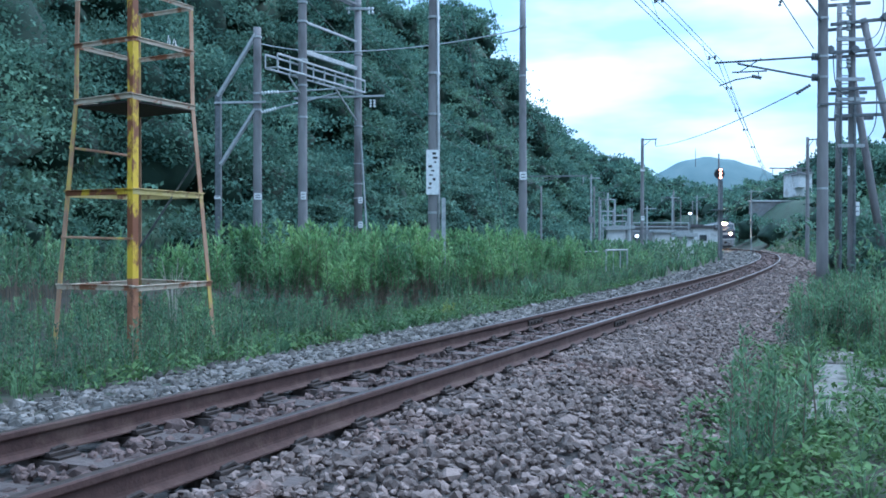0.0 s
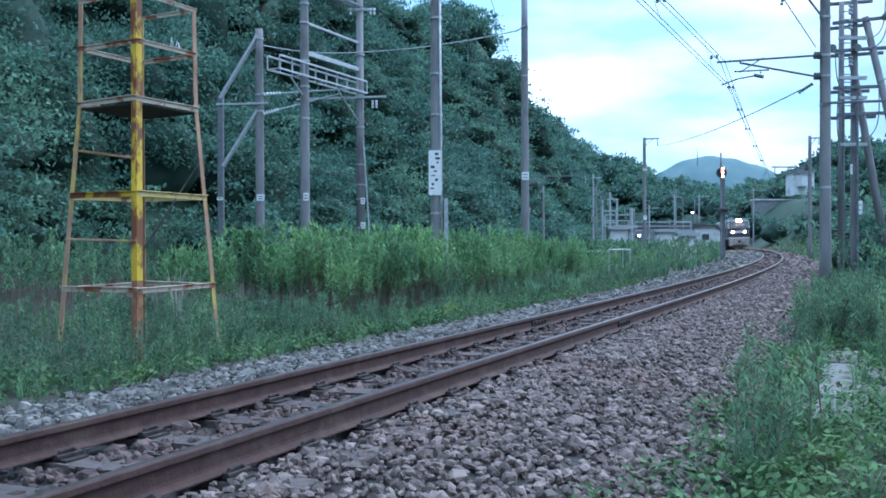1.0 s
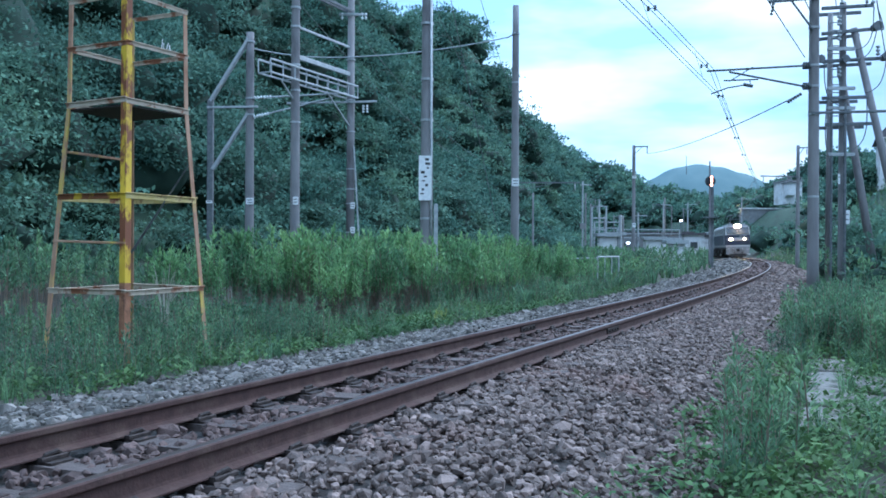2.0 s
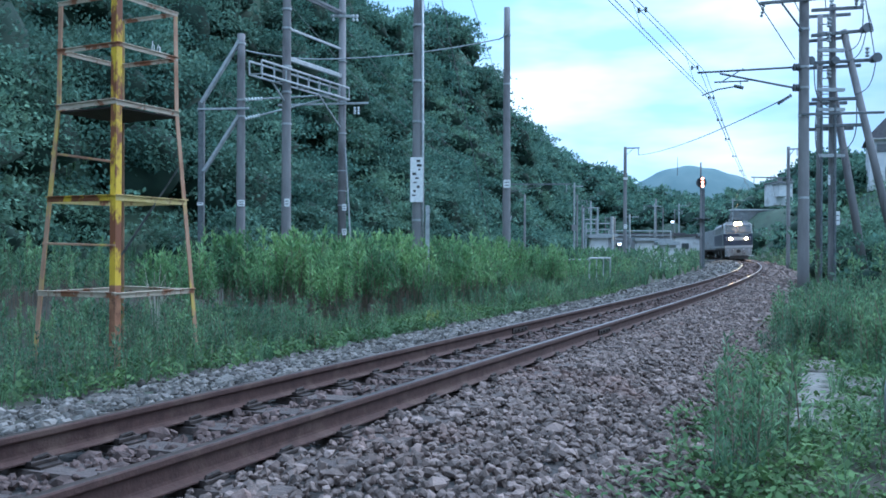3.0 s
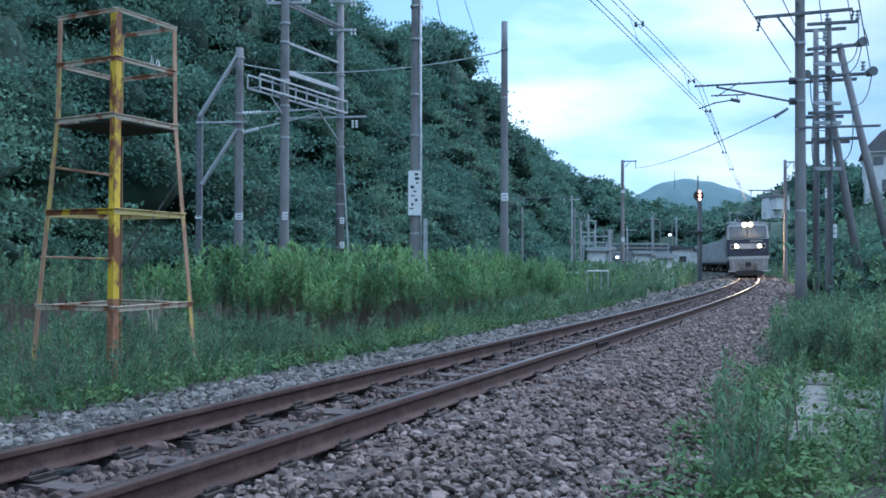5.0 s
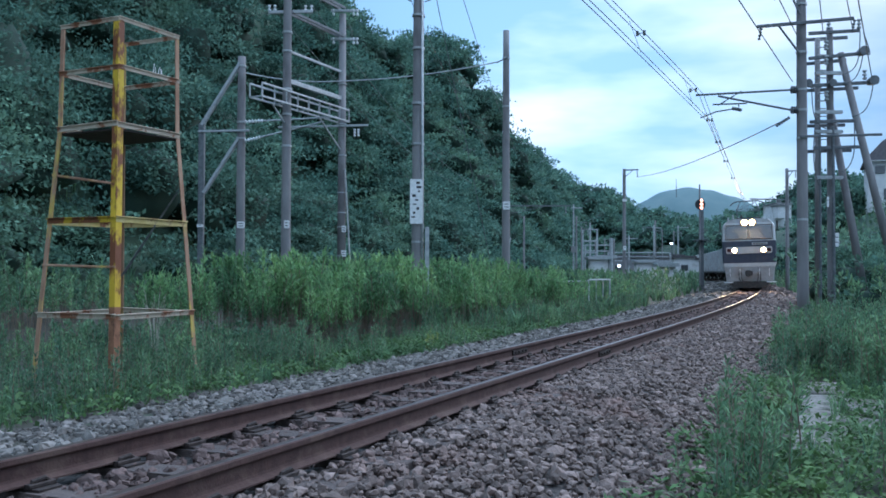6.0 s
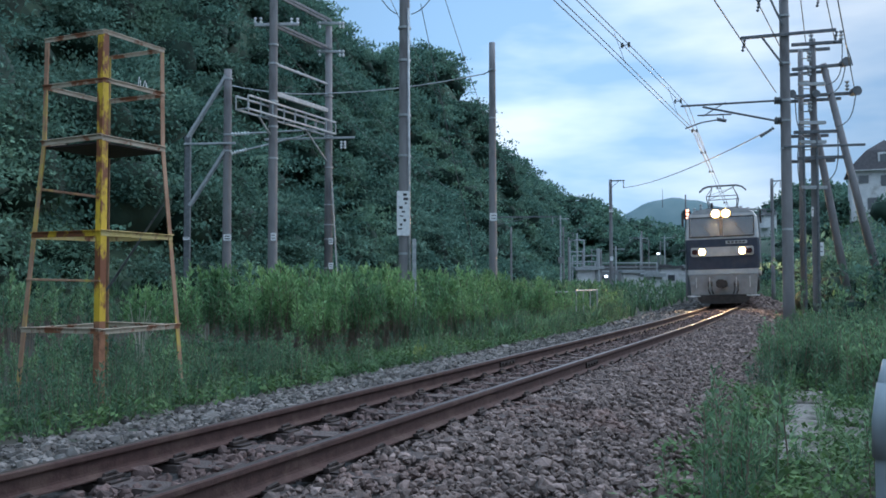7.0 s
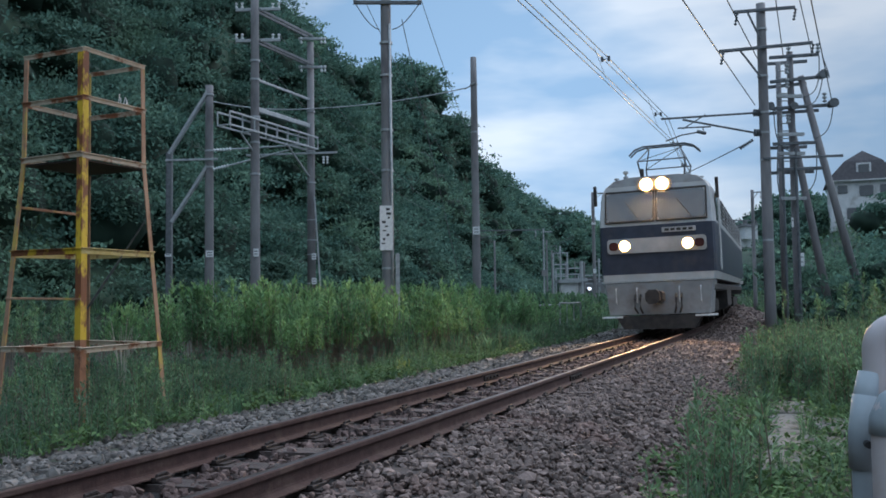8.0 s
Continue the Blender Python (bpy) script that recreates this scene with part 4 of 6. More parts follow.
def pole_c():
    t, z0 = concrete_pole("utility_pole", -0.24, 24.0, 9.7, 0.175, 0.135, "grey concrete utility pole with white notice and cable conduit")
    b = Build().beam((-0.87, -0.14, 8.98 - z0), (0.98, -0.14, 8.98 - z0), 0.08, 0.1)
    part("crossarm", b, M_STEELDARK, t)
    for x in (-0.82, 0.92):
        ib = Build()
        insulator(ib, (x, -0.14, 9.02 - z0), (x, -0.14, 9.3 - z0), 3)
        part("insulator", ib, M_PORCELAIN, t, "white porcelain insulator")
        pts = [(x, -0.14, 8.95 - z0)]
        s = 1 if x > 0 else -1
        for k in range(1, 7):
            a = k / 6
            pts.append((x * (1 - a) + s * 0.17 * a, -0.16, 8.95 - z0 - 0.72 * math.sin(a * 1.5)))
        part("jumper", Build().tube(pts, 0.014, 6), M_WIRE, t, "looped dark cable")
    bands(t, [1.2, 2.35, 5.0, 6.1, 7.6, 8.5], 0.165)
    part("conduit", Build().tube([(0.12, -0.16, 0.05), (0.12, -0.165, 4.0), (0.10, -0.15, 9.0)], 0.03, 8), M_STEEL, t, "pale steel cable conduit", True)
    part("conduit_guard", Build().box(0.20, -0.12, 0.0, 0.31, -0.02, 2.75 - 0.0, 0.2), M_STEEL, t, "grey cable guard")
    sg = part("notice", Build().box(-0.17, -0.015, -0.6, 0.17, 0.015, 0.6, 0.05), M_WHITE, t, "tall white notice with unreadable dark writing")
    sg.location = (-0.04, -0.185, 2.82 - z0)
    random.seed(5)
    for i in range(9):
        w, h = random.uniform(0.05, 0.13), random.uniform(0.03, 0.075)
        m = part("marking", Build().box(-w / 2, -0.019, -h / 2, w / 2, -0.016, h / 2), M_BLACKMARK, sg)
        m.location = (random.uniform(-0.08, 0.08), 0, 0.5 - i * 0.115)
    for z, w in ((1.55, 0.05), (1.28, 0.10), (1.15, 0.12), (0.75, 0.12)):
        o = part("strap", Build().tube([(0, 0, z - 0.012), (0, 0, z + 0.012)], 0.178, 14), M_STEEL, t)
    return t


def pole_d():
    t, z0 = concrete_pole("utility_pole", 2.69, 30.0, 9.14, 0.15, 0.105, "plain brown-grey pole carrying one wire", mat=M_CONCRETE)
    bands(t, [8.2 - z0, 6.55 - z0], 0.115)
    b = Build().beam((-0.32, -0.1, 8.02 - z0), (0.06, -0.12, 8.22 - z0), 0.035, 0.035)
    part("hook_arm", b, M_STEELDARK, t)
    plate(t, 0, -0.16, 3.17 - z0, 0.24, 0.27)
    part("clamp", Build().beam((0.12, -0.1, 1.9 - z0), (0.16, -0.1, 2.1 - z0), 0.03, 0.03), M_STEEL, t)


def gantry():
    """Two poles joined by bars and a light truss."""
    random.seed(11)
    B, Pf = Vector((-4.42, 28.0, 0)), Vector((-2.96, 31.0, 0))
    t, z0 = concrete_pole("gantry", B.x, B.y, 10.75, 0.16, 0.125, "pair of concrete poles joined by galvanised bars and a truss")
    h2 = 9.95 - z0
    d = Pf - B
    part("shaft", Build().tube([(d.x, d.y, 0), (d.x, d.y, h2)], [0.155, 0.115], 16), M_CONCRETE, t, smooth=True)
    n = d.normalized()
    for z in (10.15, 9.15):
        for off in (-0.10, 0.10):
            sd = Vector((n.y, -n.x, 0)) * off
            part("tie_bar", Build().beam(Vector((0, 0, z - z0)) + sd, d + Vector((0, 0, z - z0)) + sd, 0.05, 0.09), M_STEELDARK, t)
        part("crossarm", Build().beam((-0.62, 0.14, z - z0), (0.78, 0.14, z - z0 + 0.05), 0.08, 0.1), M_STEEL, t)
        part("crossarm", Build().beam((d.x - 0.4, d.y - 0.14, z - z0 - 0.12), (d.x + 0.55, d.y - 0.14, z - z0 - 0.12), 0.07, 0.09), M_STEEL, t)
        for x in (-0.6, -0.42, 0.55, 0.74):
            ib = Build()
            insulator(ib, (x, 0.14, z - z0 + 0.05), (x, 0.14, z - z0 + 0.28), 2, 0.05)
            part("insulator", ib, M_PORCELAIN, t, "white porcelain insulator")
        for x in (-0.3, 0.4, 0.52):
            ib = Build()
            insulator(ib, (d.x + x, d.y - 0.14, z - z0 - 0.3), (d.x + x, d.y - 0.14, z - z0 - 0.02), 2, 0.05)
            part("insulator", ib, M_PORCELAIN, t, "white porcelain insulator")
    part("tie_bar", Build().beam((0, 0, 7.9 - z0), d + Vector((0, 0, 7.9 - z0)), 0.06, 0.08), M_STEEL, t)
    part("tie_beam", Build().beam((0, 0, 6.95 - z0), d + Vector((0, 0, 6.97 - z0)), 0.09, 0.15), M_STEEL, t, "thick pale steel beam")
    a, e = -n * 1.6, d + n * 0.1
    for off in (-0.22, 0.22):
        sd = Vector((n.y, -n.x, 0)) * off
        for z in (6.56, 6.16):
            part("truss_chord", Build().beam(a + sd + Vector((0, 0, z - z0)), e + sd + Vector((0, 0, z - z0)), 0.05, 0.06), M_STEEL, t)
        for k in range(9):
            p = a.lerp(e, k / 8) + sd
            part("truss_post", Build().beam(p + Vector((0, 0, 6.16 - z0)), p + Vector((0, 0, 6.56 - z0)), 0.04, 0.04), M_STEEL, t)
    for k in (0, 2, 4, 6, 8):
        p = a.lerp(e, k / 8)
        sd = Vector((n.y, -n.x, 0)) * 0.22
        part("truss_rung", Build().beam(p - sd + Vector((0, 0, 6.16 - z0)), p + sd + Vector((0, 0, 6.16 - z0)), 0.04, 0.04), M_STEEL, t)
    part("strut", Build().beam(a * 0.5 + Vector((0, 0, 6.1 - z0)), Vector((0, 0, 5.5 - z0)), 0.05, 0.05), M_STEEL, t)
    part("strut", Build().beam(d * 0.55 + Vector((0, 0, 6.1 - z0)), d + Vector((0, 0, 5.1 - z0)), 0.05, 0.05), M_STEEL, t)
    part("lower_arm", Build().beam((d.x - 2.2, d.y - 0.15, 5.93 - z0), (d.x + 0.92, d.y - 0.15, 6.02 - z0), 0.06, 0.07), M_STEEL, t)
    for x in (0.45, 0.58):
        ib = Build()
        insulator(ib, (d.x + x, d.y - 0.15, 5.62 - z0), (d.x + x, d.y - 0.15, 5.92 - z0), 3, 0.05)
        part("insulator", ib, M_PORCELAIN, t, "white porcelain insulator")
    bands(t, [1.4, 5.4, 6.4, 7.2, 8.4, 9.0], 0.15)
    for z in (1.0, 2.0, 3.0, 3.5, 4.2, 5.5, 6.6, 8.0):
        ob = part("band", Build().tube([(d.x, d.y, z - 0.02), (d.x, d.y, z + 0.02)], 0.16, 14), M_STEEL, t, "galvanised band")
    plate(t, 0.05, -0.18, 2.4 - z0, 0.16, 0.25)
    plate(t, d.x + 0.1, d.y - 0.18, 2.4 - z0, 0.15, 0.22)
    plate(t, d.x + 0.1, d.y - 0.18, 1.55 - z0, 0.16, 0.22)
    part("conduit", Build().tube([(d.x + 0.16, d.y - 0.1, 0.6), (d.x + 0.42, d.y - 0.1, 0.75), (d.x + 0.3, d.y - 0.1, 2.0), (d.x + 0.12, d.y - 0.12, 5.0)], 0.03, 7), M_STEEL, t, "steel conduit bent away from the pole")
    part("switch_box", Build().box(d.x - 0.28, d.y - 0.22, 0.8, d.x - 0.16, d.y - 0.05, 1.9, 0.2), M_STEELDARK, t, "dark switch box")


def bracket_pole():
    t, z0 = concrete_pole("bracket_pole", -6.26, 30.0, 8.17, 0.16, 0.13, "concrete pole braced to a short steel post, with insulated brackets")
    px = -7.58 + 6.26
    part("steel_post", Build().beam((px, 0, 0), (px, 0, 5.9 - z0), 0.2, 0.2), M_STEELDARK, t, "grey steel stay post")
    for k in (-0.09, 0.09):
        part("stay", Build().beam((-0.05, k, 7.95 - z0), (px, k, 5.85 - z0), 0.06, 0.1), M_STEEL, t)
        part("stay", Build().beam((-0.05, k, 5.45 - z0), (px + 0.08, k, 3.55 - z0), 0.06, 0.1), M_STEEL, t)
    part("tie", Build().beam((0.3, -0.16, 5.65 - z0), (px - 0.1, -0.12, 5.62 - z0), 0.06, 0.07), M_STEEL, t)
    for za, xe, ze in ((5.95, 3.2, 6.2), (5.3, 2.75, 6.05)):
        a, b = Vector((0.15, -0.12, za - z0)), Vector((xe, 0.3, ze - z0))
        part("bracket_tube", Build().tube([a.lerp(b, 0.18), b], 0.03, 8), M_STEEL, t)
        ib = Build()
        insulator(ib, a, a.lerp(b, 0.2), 6, 0.065)
        part("insulator", ib, M_PORCELAIN, t, "white porcelain insulator")
    plate(t, 0.05, -0.18, 2.48 - z0, 0.25, 0.22)
    plate(t, px, -0.14, 2.45 - z0, 0.2, 0.1, bars=1)
    bands(t, [5.4 - z0, 5.95 - z0, 7.85 - z0], 0.145)


pole_c()
pole_d()
gantry()
bracket_pole()


# ---- catenary pole and transformer poles on the near side ----
def catenary_pole():
    x, y = 10.46, 24.5
    t, z0 = concrete_pole("catenary_pole", x, y, 9.2, 0.16, 0.125, "concrete catenary pole with cantilever bracket over the track")
    h = lambda z: z - z0
    for zl, zr, a, b in ((8.9, 9.05, -0.86, 0.92), (7.77, 8.03, -1.30, 1.40)):
        part("crossarm", Build().beam((a, -0.16, h(zl)), (b, -0.16, h(zr)), 0.07, 0.09), M_STEELDARK, t)
        part("knee_brace", Build().beam((a * 0.55, -0.16, h(zl + 0.05)), (-0.1, -0.14, h(zl - 0.75)), 0.045, 0.045), M_STEELDARK, t)
        for e, zz in ((a + 0.04, zl), (b - 0.04, zr)):
            ib = Build()
            insulator(ib, (e, -0.16, h(zz - 0.38)), (e + 0.06, -0.2, h(zz - 0.02)), 4, 0.045)
            part("insulator", ib, M_STEELDARK, t, "dark insulator string")
    bands(t, [h(8.45), h(7.1), h(6.05), h(5.48), h(4.7), 3.0], 0.14)
    part("cantilever_top", Build().tube([(-0.28, 0, h(6.05)), (-2.97, 0, h(5.88))], 0.03, 8), M_STEELDARK, t)
    part("cantilever_strut", Build().tube([(-0.28, 0, h(5.48)), (-2.35, 0, h(5.86))], 0.03, 8), M_STEELDARK, t)
    part("registration_tube", Build().tube([(-2.5, 0, h(5.62)), (-1.55, 0, h(5.66))], 0.022, 8), M_STEELDARK, t)
    part("registration_hanger", Build().tube([(-2.35, 0, h(5.6)), (-1.7, 0, h(6.0))], 0.018, 6), M_STEELDARK, t)
    part("steady_arm", Build().tube([(-2.85, 0, h(5.25)), (-2.4, 0, h(5.42)), (-1.95, 0, h(5.50)), (-1.75, 0, h(5.48)), (-1.78, 0, h(5.62))], 0.02, 8), M_STEELDARK, t)
    part("lamp_clamp", Build().tube([(-1.95, 0, h(5.52)), (-1.7, 0, h(5.47))], 0.05, 8), M_STEELDARK, t)
    for z in (6.05, 5.48):
        ib = Build()
        insulator(ib, (-0.3, 0, h(z)), (-0.12, 0, h(z)), 3, 0.11)
        part("insulator", ib, M_STEELDARK, t, "round dark insulator")
    part("low_arm", Build().beam((-0.12, -0.15, h(4.72)), (2.2, -0.1, h(4.8)), 0.06, 0.07), M_STEELDARK, t)
    b = Build()
    insulator(b, (-0.75, -0.05, h(5.02)), (-0.35, -0.05, h(5.28)), 6, 0.05)
    part("strain_insulator", b, M_STEELDARK, t)


def transformer_poles():
    """Twin poles with crossarms, cables and two raking stays."""
    x, y = 12.41, 27.0
    t, z0 = concrete_pole("transformer_poles", x, y, 8.5, 0.12, 0.095, "twin weathered poles with crossarms, switchgear and raking stays")
    h = lambda z: z - z0
    part("shaft", Build().tube([(-0.20, 0.5, 0), (-0.16, 0.5, h(8.3))], [0.095, 0.08], 14), M_CONCRETE, t, smooth=True)
    for a, b in (((0.28, -0.1, h(7.7)), (2.15, -0.3, 0.1)), ((0.02, 0.2, h(6.5)), (1.15, 0.0, 0.1))):
        part("raking_stay", Build().tube([a, b], [0.10, 0.13], 12), M_CONCRETE, t, "leaning concrete stay", True)
    for zl, zr, a, b in ((8.27, 8.38, -0.72, 0.85), (7.5, 7.66, -0.72, 0.80), (6.66, 6.78, -0.75, 1.18), (5.55, 5.6, -0.7, 0.75), (4.75, 4.8, -0.6, 0.95)):
        for yy in (-0.17, 0.64):
            part("crossarm", Build().beam((a, yy, h(zl)), (b, yy, h(zr)), 0.08, 0.1), M_STEELDARK, t)
    for xx, z, r in ((0.92, 7.72, 0.15), (1.22, 6.82, 0.15), (-0.05, 6.72, 0.12), (-0.8, 6.72, 0.12)):
        part("strain_clamp", Build().tube([(xx, -0.35, h(z)), (xx, 0.0, h(z))], [r, r * 0.7], 12), M_STEELDARK, t, "dark cable clamp")
    for xx, z in ((0.82, 8.42), (0.98, 6.85), (-0.12, 8.4), (-0.2, 7.75), (-0.2, 7.3), (-0.2, 6.2)):
        ib = Build()
        insulator(ib, (xx, -0.2, h(z)), (xx, -0.2, h(z + 0.34)), 3, 0.07)
        part("insulator", ib, M_STEEL, t, "grey post insulator")
    # ladder of steps between the poles
    for i in range(14):
        z = 8.2 - i * 0.24
        part("step_bolt", Build().beam((-0.28, 0.25, h(z)), (0.0, 0.25, h(z)), 0.03, 0.03), M_STEEL, t)
    for z in (7.05, 5.85, 5.25, 3.85):
        part("bracket_plate", Build().box(-0.55, -0.25, h(z) - 0.05, 0.28, -0.15, h(z) + 0.05, 0.2), M_STEEL, t)
    random.seed(21)
    for p, q, sag in (((0.9, -0.3, 8.3), (0.95, -0.3, 7.7), 0.35), ((0.9, -0.3, 7.7), (0.1, -0.3, 6.7), 0.3), ((-0.9, -0.3, 7.3), (-0.4, -0.3, 6.6), 0.3),
                      ((1.2, -0.3, 6.8), (0.55, -0.3, 5.7), 0.25), ((-0.7, -0.3, 6.6), (-0.2, -0.3, 5.3), 0.3), ((0.6, -0.3, 5.5), (0.2, -0.3, 4.0), 0.3),
                      ((-0.6, -0.3, 5.5), (-0.5, -0.3, 3.6), 0.2), ((0.8, -0.3, 8.3), (0.3, -0.3, 7.0), 0.3)):
        pts = []
        for k in range(9):
            a = k / 8
            pts.append((p[0] + (q[0] - p[0]) * a + sag * 0.5 * math.sin(a * math.pi) * (1 if p[0] > 0 else -1), -0.3, h(p[2] + (q[2] - p[2]) * a - sag * math.sin(a * math.pi))))
        part("jumper", Build().tube(pts, 0.016, 6), M_WIRE, t, "drooping dark cable")
    part("riser_pipe", Build().tube([(-0.42, -0.2, 0.1), (-0.42, -0.2, h(5.4))], 0.04, 8), M_STEELDARK, t)
    part("riser_pipe", Build().tube([(-0.02, -0.22, 0.1), (-0.02, -0.22, h(5.4))], 0.05, 8), M_STEELDARK, t)
    plate(t, 0.05, -0.24, 1.95 - z0, 0.15, 0.42)
    plate(t, -0.2, -0.24, 3.1 - z0, 0.06, 0.3, bars=1)


def slim_mast(name, x, y, top, r, label, arm=None, group="line masts"):
    t, z0 = concrete_pole(name, x, y, top, r, r * 0.75, label, group)
    if arm:
        for a, z in arm:
            part("arm", Build().beam((0, -0.1, z - z0), (a, -0.1, z - z0 + 0.03), 0.07, 0.08), M_STEELDARK, t)
            part("brace", Build().beam((0, -0.1, z - z0 - 0.5), (a * 0.6, -0.1, z - z0), 0.04, 0.04), M_STEELDARK, t)
            ib = Build()
            insulator(ib, (a * 0.92, -0.1, z - z0 - 0.45), (a * 0.92, -0.1, z - z0), 4, 0.05)
            part("insulator", ib, M_STEEL, t, "grey insulator")
    return t, z0


catenary_pole()
transformer_poles()
t, z0 = slim_mast("line_mast", 13.45, 60.0, 7.95, 0.14, "slim concrete mast with a short bracket", [(0.95, 7.85)])
plate(t, 0, -0.15, 5.8 - z0, 0.3, 0.18, bars=1)
plate(t, 0, -0.15, 2.55 - z0, 0.22, 0.3, bars=1)
t, z0 = slim_mast("line_mast", 24.6, 60.0, 8.03, 0.14, "slim concrete mast on the bank beside the track", [(0.6, 7.85), (-2.6, 5.9)])
t, z0 = slim_mast("line_mast", 5.3, 57.0, 6.3, 0.10, "slim mast with a cantilever for the yard track", [(4.0, 5.15)])
slim_mast("line_mast", 6.3, 57.0, 4.5, 0.08, "short slim mast in front of the wood")
slim_mast("line_mast", 17.0, 100.0, 7.2, 0.13, "distant slim mast beside the yard", [(1.2, 6.5)])
slim_mast("line_mast", 26.2, 101.0, 6.8, 0.12, "distant slim mast beside the yard", [(-1.5, 6.0)])
slim_mast("line_mast", 17.0, 80.0, 3.9, 0.11, "short pale post in the yard")
for x, y, h, a in ((11.6, 66.0, 4.3, 0.5), (13.6, 71.0, 3.6, None), (19.4, 96.0, 4.6, 0.8), (22.2, 88.0, 3.0, None), (24.6, 92.0, 5.4, -0.9), (27.5, 99.0, 4.2, None), (29.2, 104.0, 5.8, 0.9)):
    slim_mast("yard_post", x, y, h, 0.07, "thin grey post in the station yard", [(a, h - 0.2)] if a else None, group="yard posts")


def signal():
    t, z0 = slim_mast("railway_signal", 20.16, 65.0, 7.42, 0.075, "tall railway colour-light signal, lit, beside the track", group="signals")
    h = lambda z: z - z0
    part("backplate", Build().tube([(0, -0.10, h(5.93)), (0, -0.16, h(5.93))], 0.38, 24), M_BLACKMARK, t, "dark round backplate")
    for z in (6.2, 5.93, 5.66):
        part("hood", Build().tube([(0, -0.14, h(z)), (0, -0.42, h(z) + 0.02)], 0.12, 14), M_BLACKMARK, t)
        part("lamp", Build().tube([(0, -0.40, h(z)), (0, -0.44, h(z))], 0.105, 16), M_SIGLAMP, t, "lit orange-red lamp")
    part("platform", Build().box(-0.5, -0.5, h(3.27), 0.5, 0.2, h(3.33)), M_STEELDARK, t)
    part("ladder", Build().beam((0.2, 0.15, 0), (0.2, 0.15, h(5.5)), 0.04, 0.3), M_STEELDARK, t)


signal()


# ---- overhead wires ----
def wire(name, pts, r, label, sag=0.0, n=14, group="overhead wires", mat=None):
    """A hanging wire through pts, with a sag between each two of them."""
    cu = bpy.data.curves.new(name, "CURVE")
    cu.dimensions, cu.bevel_depth, cu.bevel_resolution = "3D", r, 1
    out = []
    for a, b in zip(pts, pts[1:]):
        a, b = Vector(a), Vector(b)
        for k in range(n):
            u = k / n
            out.append(a.lerp(b, u) - Vector((0, 0, 4 * sag * u * (1 - u))))
    out.append(Vector(pts[-1]))
    sp = cu.splines.new("POLY")
    sp.points.add(len(out) - 1)
    for q, p in zip(sp.points, out):
        q.co = (*p, 1)
    cu.materials.append(mat or M_WIRE)
    return tagged(new(name, cu), label, "wire", group)


def stagger(s):
    return float(np.interp(s, [-29, -8, 6, 16.6, 56, 100], [-0.5, -0.55, -0.22, 0.08, -0.1, 0.1]))


def catenary_wires():
    knots = [-29.0, 16.6, 56.0, 100.0, 145.0, 190.0]
    for dx in (-0.05, 0.05):
        pts = []
        for s in (-29, -20, -8, 0, 6, *knots[1:]):
            pts.append(tuple(on_track(s, stagger(s) + dx, 5.15)))
        wire("contact_wire", pts, 0.008, "thin dark contact wire over the track", n=2)
    def on_span(a, b, u, off, z):
        """A place on the straight span between two supports; the first span follows the pull-off."""
        if a < 0:
            s = a + (b - a) * u
            return on_track(s, stagger(s) + off, z)
        return on_track(a, stagger(a) + off, z) * (1 - u) + on_track(b, stagger(b) + off, z) * u

    for dx in (-0.06, 0.06):
        pts = []
        for a, b in zip(knots, knots[1:]):
            for k in range(8):
                u = k / 8
                pts.append(tuple(on_span(a, b, u, -0.22 + dx, 5.92 - 4 * 0.22 * u * (1 - u))))
        wire("messenger_wire", pts, 0.0085, "thin dark messenger wire over the track", n=2)
    for a, b in zip(knots[:1], knots[1:2]):
        for k in range(1, 9):
            u = (k - 0.5) / 8
            s = a + (b - a) * u
            zt = 5.92 - 4 * 0.22 * u * (1 - u)
            wire("dropper", [tuple(on_span(a, b, u, 0.0, 5.15)), tuple(on_span(a, b, u, -0.22, zt))], 0.005, "thin dropper between contact and messenger wires", n=1)
    for s in (9.0, 15.2, -2.0, 20.0, 24.5, 30.0, 37.0, 46.0):
        u = (s - 16.6) / 39.4
        p = on_track(s, stagger(s) - 0.22, 5.86) if s < 16.6 else on_span(16.6, 56.0, u, -0.22, 5.90 - 0.88 * u * (1 - u))
        b = Build()
        for k in (-0.07, 0.07):
            h = radians(float(track_heading(s)))
            b.tube([(k * math.cos(h), -k * math.sin(h), -0.05), (k * math.cos(h), -k * math.sin(h), 0.05)], 0.03, 8)
        b.tube([(-0.07 * math.cos(h), 0.07 * math.sin(h), 0), (0.07 * math.cos(h), -0.07 * math.sin(h), 0)], 0.01, 6)
        ob = tagged(new("wire_clamp", b.mesh("wire_clamp", M_WIRE)), "small dark clamp joining twin wires", "clamp", "wire clamps")
        ob.location = Vector(p) + Vector((0, 0, -0.08))


catenary_wires()
wire("cable", [(10.0, 24.4, 5.22), (14.35, 60, 7.4)], 0.016, "dark cable slung from the catenary pole", 0.3)
wire("cable", [(-6.1, 29.9, 7.6), (-2.9, 30.8, 7.55), (2.4, 29.9, 8.05)], 0.022, "pale grey cable slung between poles", 0.12, mat=M_STEEL)
wire("cable", [(2.7, 30, 8.2), (5.3, 57, 6.2)], 0.012, "thin cable running down the line", 0.4)
for x, y, z, ex, ez in ((10.16, 24.4, 6.26, -9.3, 6.7), (10.28, 24.4, 7.58, -9.1, 8.4), (12.11, 26.8, 8.36, -5.6, 9.1), (13.03, 26.8, 8.43, -7.0, 9.2), (13.61, 26.8, 6.94, -6.6, 7.7)):
    wire("feeder_wire", [(x, y, z), (ex, -10.0, ez)], 0.014, "dark feeder wire strung from the poles", 0.05)
